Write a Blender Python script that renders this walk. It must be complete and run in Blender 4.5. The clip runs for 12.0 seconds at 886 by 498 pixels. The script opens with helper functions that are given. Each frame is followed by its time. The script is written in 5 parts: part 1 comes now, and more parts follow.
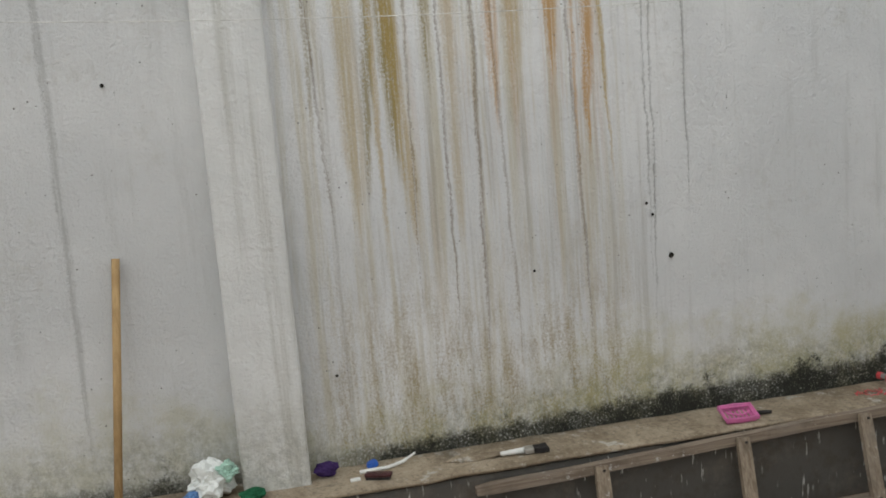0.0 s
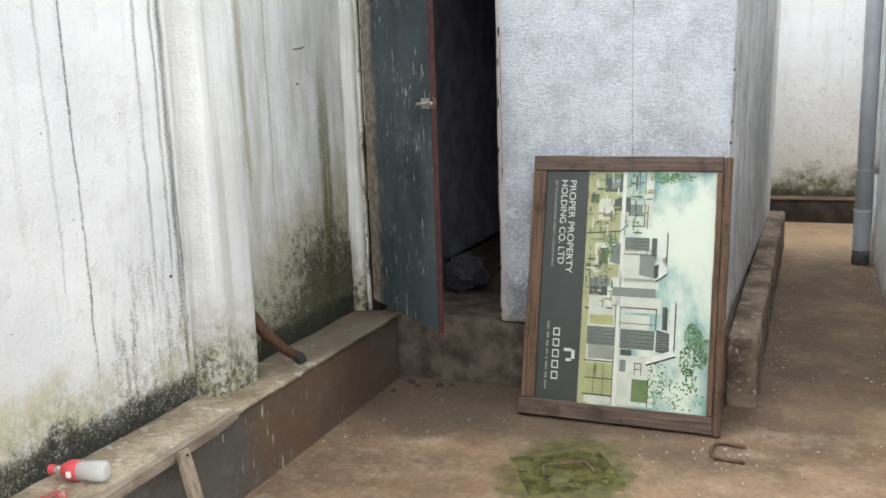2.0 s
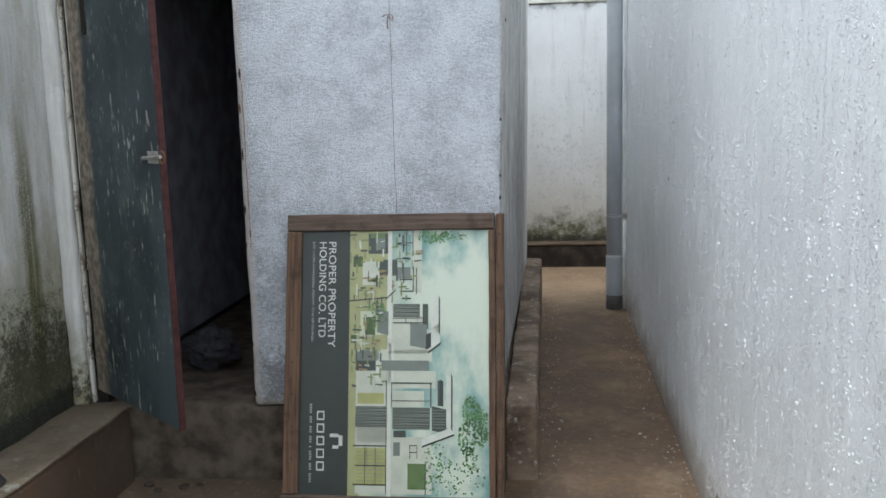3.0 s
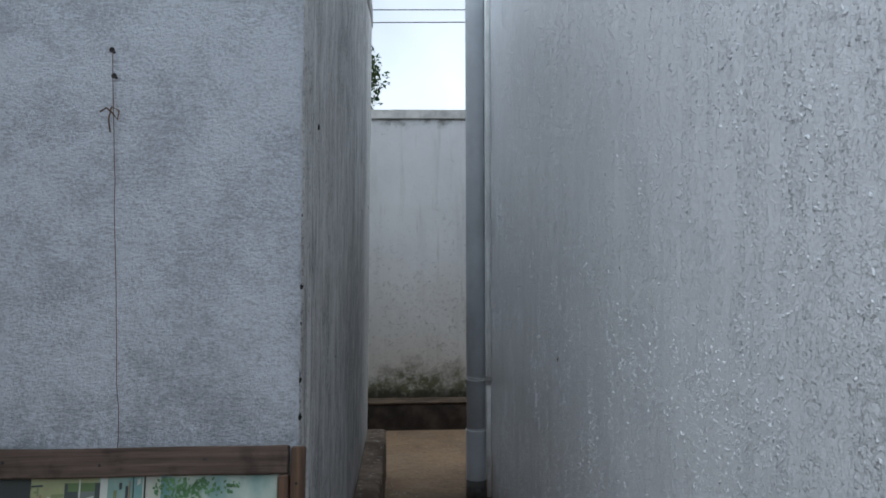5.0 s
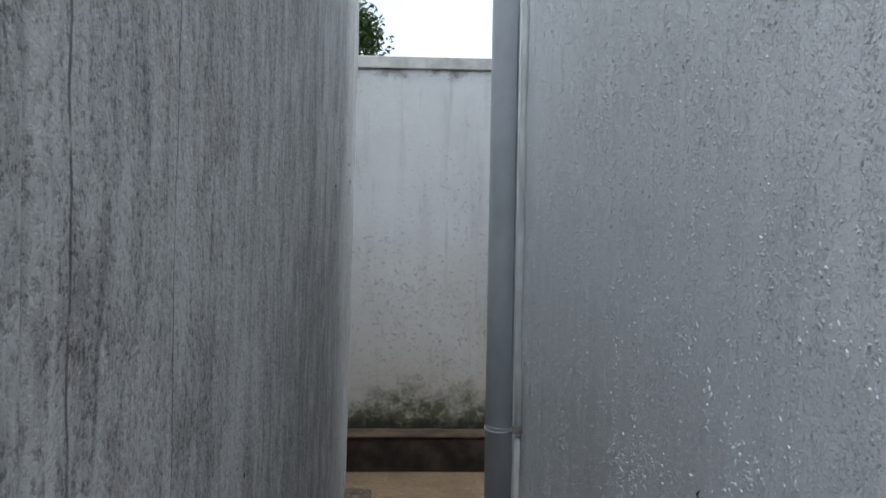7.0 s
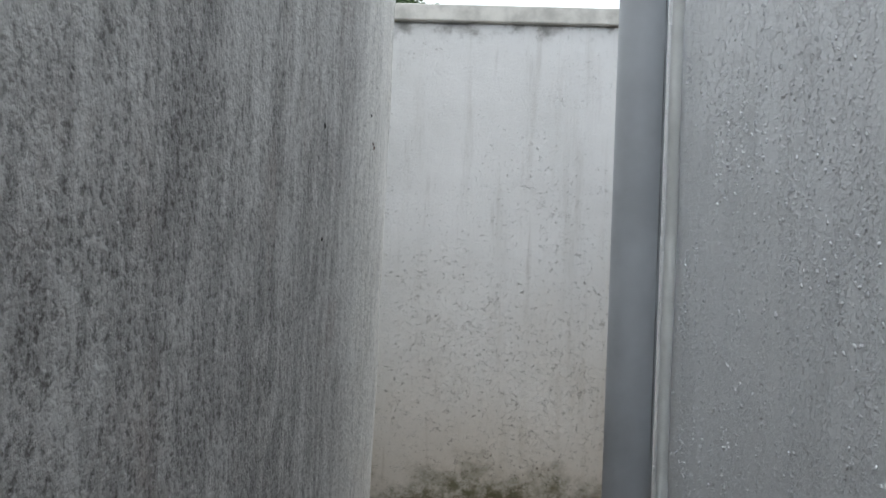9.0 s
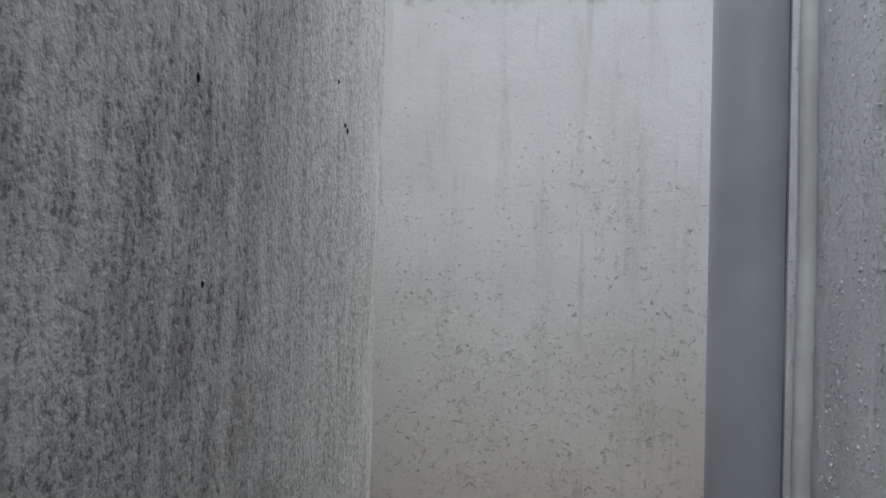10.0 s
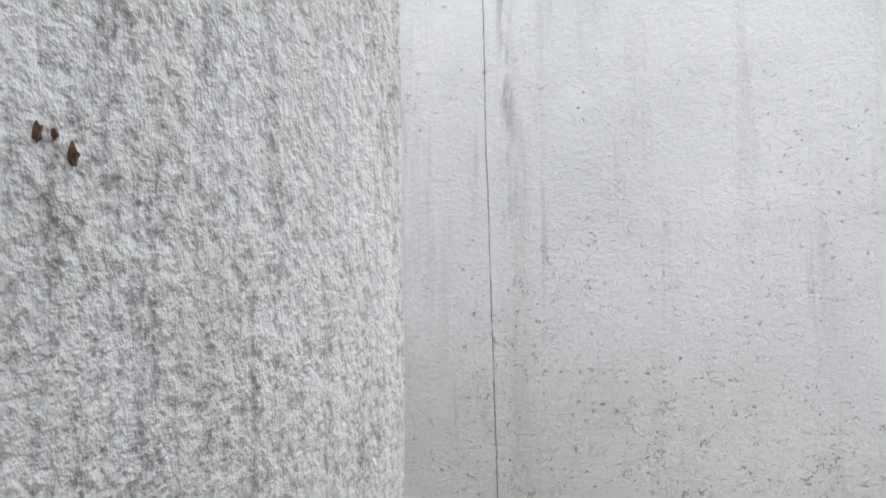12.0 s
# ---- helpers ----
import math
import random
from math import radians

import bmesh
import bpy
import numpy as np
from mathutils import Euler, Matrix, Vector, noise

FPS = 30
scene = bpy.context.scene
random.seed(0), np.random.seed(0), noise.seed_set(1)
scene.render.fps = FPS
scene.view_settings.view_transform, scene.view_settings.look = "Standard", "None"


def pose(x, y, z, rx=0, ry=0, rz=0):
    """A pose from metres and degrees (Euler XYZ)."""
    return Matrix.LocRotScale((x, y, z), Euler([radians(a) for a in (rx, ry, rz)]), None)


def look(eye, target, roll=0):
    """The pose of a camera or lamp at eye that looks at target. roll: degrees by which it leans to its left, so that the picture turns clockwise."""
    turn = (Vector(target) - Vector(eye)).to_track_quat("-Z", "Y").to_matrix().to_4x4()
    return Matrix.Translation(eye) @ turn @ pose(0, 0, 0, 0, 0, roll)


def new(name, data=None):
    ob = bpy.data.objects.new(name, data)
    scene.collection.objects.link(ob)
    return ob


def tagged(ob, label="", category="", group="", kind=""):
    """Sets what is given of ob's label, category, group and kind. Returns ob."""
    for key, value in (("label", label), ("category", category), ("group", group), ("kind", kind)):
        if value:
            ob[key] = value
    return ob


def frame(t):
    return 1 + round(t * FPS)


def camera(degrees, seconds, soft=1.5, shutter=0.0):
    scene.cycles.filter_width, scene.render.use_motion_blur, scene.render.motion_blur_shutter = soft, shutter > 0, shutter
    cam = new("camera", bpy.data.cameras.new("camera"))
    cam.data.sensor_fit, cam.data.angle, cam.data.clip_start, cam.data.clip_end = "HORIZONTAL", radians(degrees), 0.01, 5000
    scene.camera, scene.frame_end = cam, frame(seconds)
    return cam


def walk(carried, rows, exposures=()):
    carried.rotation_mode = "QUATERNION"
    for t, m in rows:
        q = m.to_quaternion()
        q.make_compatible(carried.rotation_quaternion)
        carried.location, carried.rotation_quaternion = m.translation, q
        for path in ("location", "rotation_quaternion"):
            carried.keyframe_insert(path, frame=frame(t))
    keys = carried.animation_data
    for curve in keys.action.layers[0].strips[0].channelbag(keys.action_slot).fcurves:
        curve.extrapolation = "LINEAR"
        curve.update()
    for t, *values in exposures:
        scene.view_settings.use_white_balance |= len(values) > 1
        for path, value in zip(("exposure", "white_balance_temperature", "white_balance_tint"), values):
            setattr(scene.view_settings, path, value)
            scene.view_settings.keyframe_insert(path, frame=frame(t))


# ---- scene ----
cam = camera(53.03, 12.0, soft=1.7)
PATH = [
    (0.0, pose(0.180, -0.324, 1.536, 82.69, 4.66, 77.01)),
    (0.5, pose(-0.153, -0.293, 1.564, 80.51, 4.79, 56.77)),
    (1.0, pose(-0.368, -0.138, 1.541, 79.22, 3.78, 40.64)),
    (1.5, pose(-0.625, 0.083, 1.525, 78.30, 1.10, 33.06)),
    (2.0, pose(-0.799, 0.252, 1.570, 78.88, 1.91, 22.14)),
    (2.5, pose(-0.914, 0.406, 1.575, 79.38, 2.07, 10.72)),
    (3.0, pose(-0.945, 0.737, 1.583, 81.24, 1.52, 6.21)),
    (3.5, pose(-0.932, 1.078, 1.595, 83.14, 1.59, 0.74)),
    (5.5, pose(-0.847, 2.592, 1.702, 89.21, 0.17, -3.61)),
    (6.0, pose(-0.799, 2.994, 1.675, 88.65, 0.02, -4.31)),
    (6.5, pose(-0.767, 3.406, 1.690, 88.03, -0.84, -3.02)),
    (7.0, pose(-0.829, 3.813, 1.708, 87.34, -0.87, -2.75)),
    (9.0, pose(-0.785, 5.401, 1.576, 89.63, -1.99, 1.97)),
    (9.5, pose(-0.729, 5.806, 1.627, 90.52, -0.85, 3.69)),
    (10.0, pose(-0.736, 6.145, 1.622, 89.62, -1.00, 5.36)),
    (10.5, pose(-0.781, 6.480, 1.662, 88.29, -1.46, 5.78)),
    (11.0, pose(-0.750, 6.822, 1.700, 89.54, -0.81, 9.20)),
    (11.5, pose(-0.727, 7.097, 1.743, 89.87, 0.29, 15.58)),
    (12.0, pose(-0.772, 7.359, 1.761, 91.10, 1.71, 20.57)),
]
EXPOSURES = [(0.0, -0.6, 6850, 5), (0.5, -0.46, 6850, 5), (1.0, 0.28, 6600, 5), (1.5, 0.66, 6550, 6), (2.0, 0.72, 6650, 6), (2.5, 0.40, 6450, 6), (3.0, 0.17, 6200, 4), (3.5, -0.05, 6000, 4), (5.5, -0.95, 5850, 5), (6.5, -0.82, 5950, 5), (7.0, -0.55, 6000, 5), (9.0, -0.12, 6400, 6), (9.5, -0.36, 6400, 6), (10.5, -0.32, 6400, 8), (11.0, 0.32, 6450, 9), (11.5, 0.28, 6480, 9), (12.0, 0.38, 6500, 10)]
walk(cam, PATH, EXPOSURES)

# ---- sky and sun: bright overcast day ----
world = bpy.data.worlds.new("overcast_sky")
scene.world = world
world.use_nodes = True
wn, wl = world.node_tree.nodes, world.node_tree.links
sky = wn.new("ShaderNodeTexSky")
sky.sky_type, sky.sun_disc = "NISHITA", False
sky.sun_elevation, sky.sun_rotation = radians(68), radians(260)
scaled = wn.new("ShaderNodeMix")
scaled.data_type, scaled.blend_type, scaled.clamp_result = "RGBA", "MULTIPLY", False
scaled.inputs[0].default_value = 1.0
scaled.inputs[7].default_value = (0.15, 0.15, 0.15, 1)
wl.new(sky.outputs[0], scaled.inputs[6])
wco = wn.new("ShaderNodeTexCoord")
cloud = wn.new("ShaderNodeTexNoise")
cloud.inputs["Scale"].default_value, cloud.inputs["Detail"].default_value = 2.6, 6
wl.new(wco.outputs["Generated"], cloud.inputs["Vector"])
cover = wn.new("ShaderNodeMapRange")
for k, v in zip(("From Min", "From Max", "To Min", "To Max"), (0.30, 0.56, 0.6, 0.97)):
    cover.inputs[k].default_value = v
wl.new(cloud.outputs[0], cover.inputs[0])
overcast = wn.new("ShaderNodeMix")
overcast.data_type, overcast.clamp_result = "RGBA", False
overcast.inputs[7].default_value = (2.15, 2.2, 2.3, 1)
wl.new(cover.outputs[0], overcast.inputs[0])
wl.new(scaled.outputs[2], overcast.inputs[6])
back = wn.get("Background") or wn.new("ShaderNodeBackground")
wout = wn.get("World Output") or wn.new("ShaderNodeOutputWorld")
wl.new(overcast.outputs[2], back.inputs[0])
back.inputs[1].default_value = 1.0
wl.new(back.outputs[0], wout.inputs[0])
sun = bpy.data.lights.new("sun", "SUN")
sun.energy, sun.angle, sun.color = 1.4, radians(35), (1.0, 0.97, 0.92)
new("sun", sun).matrix_world = look((-7, -1.2, 18), (0, 0, 0))


# ---- materials ----
class Mat:
    """A node material with a Principled shader, written as expressions."""

    def __init__(self, name, rough=0.85, spec=0.3, metal=0.0):
        self.m = bpy.data.materials.new(name)
        self.m.use_nodes = True
        self.n, self.l = self.m.node_tree.nodes, self.m.node_tree.links
        self.b = self.n.get("Principled BSDF")
        self.b.inputs["Roughness"].default_value = rough
        self.b.inputs["Specular IOR Level"].default_value = spec
        self.b.inputs["Metallic"].default_value = metal
        self.co = self.n.new("ShaderNodeTexCoord").outputs["Object"]
        self.sep = None

    def put(self, sock, value):
        if isinstance(value, (int, float)):
            sock.default_value = value
        elif isinstance(value, tuple):
            sock.default_value = (*value, 1) if len(value) == 3 and len(sock.default_value) == 4 else value
        else:
            self.l.new(value, sock)

    def axis(self, k):
        if self.sep is None:
            self.sep = self.n.new("ShaderNodeSeparateXYZ")
            self.l.new(self.co, self.sep.inputs[0])
        return self.sep.outputs["xyz".index(k)]

    def stretch(self, s, off=(0, 0, 0)):
        q = self.n.new("ShaderNodeMapping")
        self.l.new(self.co, q.inputs[0])
        q.inputs["Scale"].default_value, q.inputs["Location"].default_value = s, off
        return q.outputs[0]

    def noise(self, scale=5.0, detail=4.0, rough=0.6, s=None, off=(0, 0, 0)):
        q = self.n.new("ShaderNodeTexNoise")
        self.l.new(self.stretch(s or (1, 1, 1), off), q.inputs["Vector"])
        for k, v in (("Scale", scale), ("Detail", detail), ("Roughness", rough)):
            q.inputs[k].default_value = v
        return q.outputs[0]

    def cells(self, scale, s=None, off=(0, 0, 0), feature="F1"):
        q = self.n.new("ShaderNodeTexVoronoi")
        q.feature = feature
        self.l.new(self.stretch(s or (1, 1, 1), off), q.inputs["Vector"])
        q.inputs["Scale"].default_value = scale
        return q.outputs["Distance"]

    def math(self, op, a, b=0.0):
        q = self.n.new("ShaderNodeMath")
        q.operation = op
        self.put(q.inputs[0], a)
        self.put(q.inputs[1], b)
        return q.outputs[0]

    def add(self, a, b):
        return self.math("ADD", a, b)

    def mul(self, *v):
        r = v[0]
        for q in v[1:]:
            r = self.math("MULTIPLY", r, q)
        return r

    def top(self, a, b):
        return self.math("MAXIMUM", a, b)

    def step(self, x, a, b, lo=0.0, hi=1.0):
        """Smooth step of x from a (lo) to b (hi)."""
        q = self.n.new("ShaderNodeMapRange")
        q.interpolation_type = "SMOOTHSTEP"
        self.put(q.inputs[0], x)
        if a > b:
            a, b, lo, hi = b, a, hi, lo
        for k, v in zip((1, 2, 3, 4), (a, b, lo, hi)):
            q.inputs[k].default_value = v
        return q.outputs[0]

    def band(self, x, a, b, soft):
        return self.mul(self.step(x, a - soft, a + soft), self.step(x, b + soft, b - soft))

    def mix(self, fac, a, b):
        q = self.n.new("ShaderNodeMix")
        q.data_type = "RGBA"
        self.put(q.inputs[0], fac)
        self.put(q.inputs[6], a)
        self.put(q.inputs[7], b)
        return q.outputs[2]

    def bump(self, height, strength=0.5, dist=0.01):
        q = self.n.new("ShaderNodeBump")
        q.inputs["Strength"].default_value, q.inputs["Distance"].default_value = strength, dist
        self.l.new(height, q.inputs["Height"])
        self.l.new(q.outputs[0], self.b.inputs["Normal"])

    def done(self, colour, rough=None):
        self.put(self.b.inputs["Base Color"], colour)
        if rough is not None:
            self.put(self.b.inputs["Roughness"], rough)
        return self.m


def plain(name, colour, rough=0.6, spec=0.3, metal=0.0, vary=0.25, scale=30.0, bump=0.15):
    """A small thing's material: one paint with grain and wear."""
    m = Mat(name, rough, spec, metal)
    n = m.noise(scale, 5)
    dark = tuple(c * (1 - vary) for c in colour)
    lite = tuple(min(1, c * (1 + vary)) for c in colour)
    m.bump(m.noise(scale * 4, 3), bump, 0.002)
    return m.done(m.mix(m.step(n, 0.3, 0.7), dark, lite))


def west_wall_material():
    m = Mat("stained_white_plaster", 0.85, 0.25)
    y, z = m.axis("y"), m.axis("z")
    wob = m.math("MULTIPLY", m.math("SUBTRACT", m.noise(3.0, 3, s=(1, 1, 0.8)), 0.5), 0.10)
    yy = m.add(y, wob)
    col = m.mix(m.step(m.noise(1.3, 5), 0.35, 0.7), (0.67, 0.68, 0.69), (0.80, 0.805, 0.81))
    # faint grey run-off all along
    faint = m.mul(m.step(m.noise(1.0, 5, 0.7, s=(1, 14, 1.2)), 0.52, 0.72), 0.26)
    col = m.mix(faint, col, (0.42, 0.42, 0.40))
    # whole bay before the first pilaster is toned greyer
    col = m.mix(m.mul(m.step(y, -0.35, -0.6), 0.22), col, (0.44, 0.44, 0.44))
    blotch = m.mul(m.step(m.add(m.mul(m.noise(4.5, 5, 0.75, off=(0, 2, 6)), 0.75), m.mul(m.noise(40, 4, 0.8), 0.25)), 0.52, 0.68), 0.30)
    col = m.mix(blotch, col, (0.45, 0.43, 0.38))
    # ochre and olive run-off below the top of the bay next to the first pilaster
    bay = m.mul(m.band(yy, -0.22, 1.10, 0.12), m.step(z, 0.35, 1.9, 0.75, 1.0))
    olive = m.mul(m.step(m.noise(1.0, 5, 0.65, s=(1, 17, 0.6), off=(0, 3.1, 0)), 0.46, 0.66), bay)
    col = m.mix(m.mul(olive, 0.42), col, (0.42, 0.34, 0.13))
    rust = m.mul(m.step(m.noise(1.0, 5, 0.7, s=(1, 13, 0.4), off=(0, 8.4, 0)), 0.5, 0.68), m.band(yy, 0.3, 1.08, 0.08), m.step(m.add(z, m.mul(m.noise(4, 3), 0.6)), 1.0, 2.0, 0.25, 1.0))
    col = m.mix(m.mul(rust, 0.35), col, (0.45, 0.24, 0.07))
    brown = m.mul(m.step(m.noise(1.0, 4, 0.6, s=(1, 22, 0.6), off=(0, 1.7, 0)), 0.52, 0.7), m.band(yy, -0.2, 1.35, 0.1))
    col = m.mix(m.mul(brown, 0.28), col, (0.20, 0.17, 0.10))
    # single runs: place at eye height, drift over a metre of fall, half width, lower end, depth of colour
    grain = m.noise(110, 4, 0.75)
    thread = m.noise(1.0, 4, 0.7, s=(1, 70, 2.2), off=(0, 5, 0))
    fray = m.add(m.mul(m.math("SUBTRACT", grain, 0.5), 0.035), m.mul(m.math("SUBTRACT", m.noise(1.0, 4, 0.6, s=(1, 14, 9)), 0.5), 0.022))
    low = m.add(z, m.mul(thread, 0.35))

    def runs(col, colour, rows):
        total = None
        for y0, drift, w, z0, k in rows:
            centre = m.add(m.add(y, m.mul(wob, 0.36)), m.add(m.mul(z, -drift), drift * 1.94 - y0))
            fade = m.step(low, z0, z0 + 0.55)
            off = m.add(m.math("ABSOLUTE", m.add(centre, fray)), m.math("MULTIPLY", m.math("SUBTRACT", 1.0, fade), w * 0.75))
            run = m.mul(m.step(off, w * 1.15, w * 0.35), m.step(low, z0, z0 + 0.2), k)
            total = run if total is None else m.top(total, run)
        body = m.mul(total, m.step(m.add(m.mul(thread, 0.6), m.mul(grain, 0.4)), 0.38, 0.55, 0.25, 1.0))
        return m.mix(body, col, colour)

    col = runs(col, (0.26, 0.20, 0.06), ((0.23, 0.0, 0.048, 1.50, 0.85), (0.16, 0.07, 0.022, 1.40, 0.75), (0.375, 0.0, 0.024, 1.75, 0.8), (-0.05, 0.03, 0.020, 1.65, 0.6), (3.435, 0.0, 0.026, 1.05, 0.6)))
    col = runs(col, (0.44, 0.31, 0.10), ((0.24, -0.06, 0.040, 1.15, 0.6), (0.17, 0.0, 0.014, 1.2, 0.6), (1.04, -0.05, 0.012, 1.38, 0.75), (0.70, 0.0, 0.045, 1.55, 0.5), (0.08, 0.0, 0.05, 1.25, 0.45), (0.46, 0.0, 0.035, 1.2, 0.4)))
    col = runs(col, (0.50, 0.27, 0.07), ((0.845, 0.0, 0.034, 1.72, 0.8), (0.99, 0.03, 0.030, 1.50, 0.85), (0.62, 0.0, 0.034, 1.60, 0.65), (0.93, 0.0, 0.012, 1.45, 0.6)))
    col = runs(col, (0.15, 0.10, 0.05), ((0.55, 0.015, 0.010, 0.75, 0.6), (0.42, 0.0, 0.006, 0.85, 0.6), (0.91, -0.03, 0.008, 0.75, 0.5), (0.30, 0.02, 0.006, 0.95, 0.45), (0.62, -0.03, 0.006, 0.7, 0.4), (-0.05, -0.05, 0.007, 1.2, 0.5)))
    col = runs(col, (0.055, 0.055, 0.04), ((1.21, 0.0, 0.0045, 0.95, 0.5), (1.24, 0.015, 0.0045, 0.75, 0.5), (1.38, 0.0, 0.006, 1.25, 0.5), (2.37, 0.0, 0.008, 0.9, 0.35), (2.47, 0.0, 0.006, 0.58, 0.8),
                                            (3.62, 0.0, 0.008, 0.6, 0.5), (2.89, 0.0, 0.010, 0.75, 0.6), (-0.92, 0.0, 0.016, 0.6, 0.28), (2.935, 0.0, 0.022, 0.5, 0.75), (2.80, 0.0, 0.010, 0.75, 0.5), (3.28, 0.0, 0.035, 0.6, 0.35)))
    # olive-grey grime tint that also carries the shade of the bay by the shed
    shady = m.mul(m.step(yy, 3.18, 3.32), m.step(m.add(m.mul(m.noise(1.0, 5, 0.7, s=(1, 9, 1.5)), 0.7), m.mul(grain, 0.3)), 0.40, 0.62), 0.55)
    col = m.mix(shady, col, (0.36, 0.355, 0.27))
    # dark growth widening down beside the shed and by the second pilaster
    spread = m.math("ABSOLUTE", m.add(m.add(y, m.mul(wob, 1.8)), -4.10))
    peak = m.mul(m.step(spread, 0.80, 0.0), 0.36)
    wedge = m.mul(m.math("SUBTRACT", z, m.add(m.add(peak, 0.36), m.mul(m.noise(4.5, 5, 0.75, s=(1, 1, 0.6), off=(0, 2, 2)), 0.55))), m.step(yy, 3.0, 3.25, 0.4, 1.0))
    shut = m.step(yy, 3.2, 3.28)
    ragged = m.add(m.mul(m.math("SUBTRACT", m.noise(9, 5, 0.75), 0.5), 0.45), m.mul(fray, 2.0))
    inside = m.mul(m.step(m.add(wedge, ragged), 0.34, -0.50), shut)
    growth = m.step(m.add(m.add(m.mul(m.noise(26, 5, 0.85), 0.6), m.mul(grain, 0.4)), m.mul(inside, 0.36)), 0.64, 0.84)
    slime = m.mul(m.step(m.math("ABSOLUTE", m.add(m.add(y, m.mul(fray, 2.0)), -4.085)), 0.075, 0.02), m.step(m.add(z, m.mul(thread, 0.5)), 2.15, 1.45), m.step(m.add(m.mul(thread, 0.6), m.mul(grain, 0.4)), 0.38, 0.54, 0.35, 1.0))
    
    col = m.mix(m.mul(m.step(m.add(wedge, ragged), 0.34, -0.10), shut, 0.6), col, (0.24, 0.225, 0.10))
    col = m.mix(m.mul(slime, 0.9), col, (0.115, 0.11, 0.035))
    col = m.mix(m.mul(growth, shut, 0.92), col, (0.036, 0.038, 0.020))
    bits = m.mul(m.band(yy, 2.55, 3.02, 0.08), m.step(m.add(z, m.mul(m.noise(5, 4, off=(0, 1, 0)), 0.7)), 1.55, 0.95), m.step(m.add(m.mul(m.noise(1.0, 5, 0.8, s=(1, 22, 4)), 0.6), m.mul(grain, 0.4)), 0.48, 0.62))
    col = m.mix(m.mul(bits, 0.8), col, (0.05, 0.048, 0.035))
    mottle = m.mul(m.band(yy, -0.12, 1.12, 0.12), m.step(m.add(z, m.mul(m.noise(3, 4), 0.5)), 1.55, 0.75), m.step(m.add(m.mul(m.noise(1.0, 5, 0.75, s=(1, 16, 3)), 0.6), m.mul(grain, 0.4)), 0.44, 0.64))
    col = m.mix(m.mul(mottle, 0.85), col, (0.30, 0.22, 0.09))
    # green algae and black mould rising from the ledge
    edge = m.noise(2.2, 5, 0.7)
    h = m.math("SUBTRACT", z, m.mul(edge, 1.15))
    algae = m.mul(m.step(h, 0.20, -0.16), m.step(m.add(m.mul(m.noise(9, 4), 0.55), m.mul(grain, 0.45)), 0.36, 0.60, 0.15, 0.85), m.step(y, -0.6, 1.2, 0.55, 1.0), m.step(y, 3.5, 3.2))
    col = m.mix(m.mul(algae, 0.85), col, (0.42, 0.385, 0.17))
    h2 = m.math("SUBTRACT", z, m.mul(m.add(m.mul(m.noise(2.6, 4, 0.6, off=(4, 0, 0)), 0.75), m.mul(m.noise(15, 4, 0.75), 0.25)), m.step(y, -0.2, 1.5, 0.80, 0.89)))
    reach = m.step(h2, 0.13, -0.16)
    haze = m.mul(m.step(h2, 0.26, 0.0), m.step(m.noise(30, 5, 0.8, off=(2, 0, 0)), 0.38, 0.62), 0.45)
    col = m.mix(haze, col, (0.16, 0.155, 0.09))
    mould = m.step(m.add(m.add(m.mul(m.noise(85, 6, 0.85), 0.6), m.mul(m.noise(20, 5, 0.8, off=(0, 4, 4)), 0.4)), m.mul(reach, 0.34)), 0.64, 0.80)
    mould = m.mul(mould, m.step(m.add(m.mul(m.noise(17, 5, 0.85, off=(0, 6, 1)), 0.75), m.mul(grain, 0.25)), 0.38, 0.50, 0.40, 1.0))
    col = m.mix(m.mul(mould, 0.95), col, (0.024, 0.026, 0.019))
    seam = m.step(m.math("SUBTRACT", z, m.add(m.mul(m.noise(14, 5, 0.8, off=(0, 3, 3)), 0.12), m.mul(m.step(y, 0.0, 1.8), 0.05))), 0.372, 0.32)
    col = m.mix(m.mul(seam, m.step(grain, 0.30, 0.50), m.top(m.step(y, -0.3, 0.25), m.step(y, -0.40, -0.48, 0.0, 0.7)), 0.9), col, (0.026, 0.027, 0.022))
    # small pits and specks
    speck = m.mul(m.step(m.cells(26), 0.10, 0.05), m.step(m.noise(6, 2), 0.5, 0.6))
    pit = m.mul(m.step(m.noise(130, 3, 0.7, off=(0, 0, 9)), 0.63, 0.70), m.step(m.noise(3.5, 4, 0.7, off=(0, 9, 0)), 0.42, 0.62), 0.5)
    speck = m.top(speck, pit)
    col = m.mix(m.mul(speck, 0.75), col, (0.10, 0.092, 0.075))
    m.bump(m.add(m.mul(m.noise(75, 5, 0.7), 1.0), m.add(m.add(m.mul(m.noise(14, 4), 1.1), m.mul(m.noise(5, 3, s=(1, 1, 0.5)), 2.2)), m.mul(speck, -1.0))), 0.85, 0.008)
    return m.done(col)


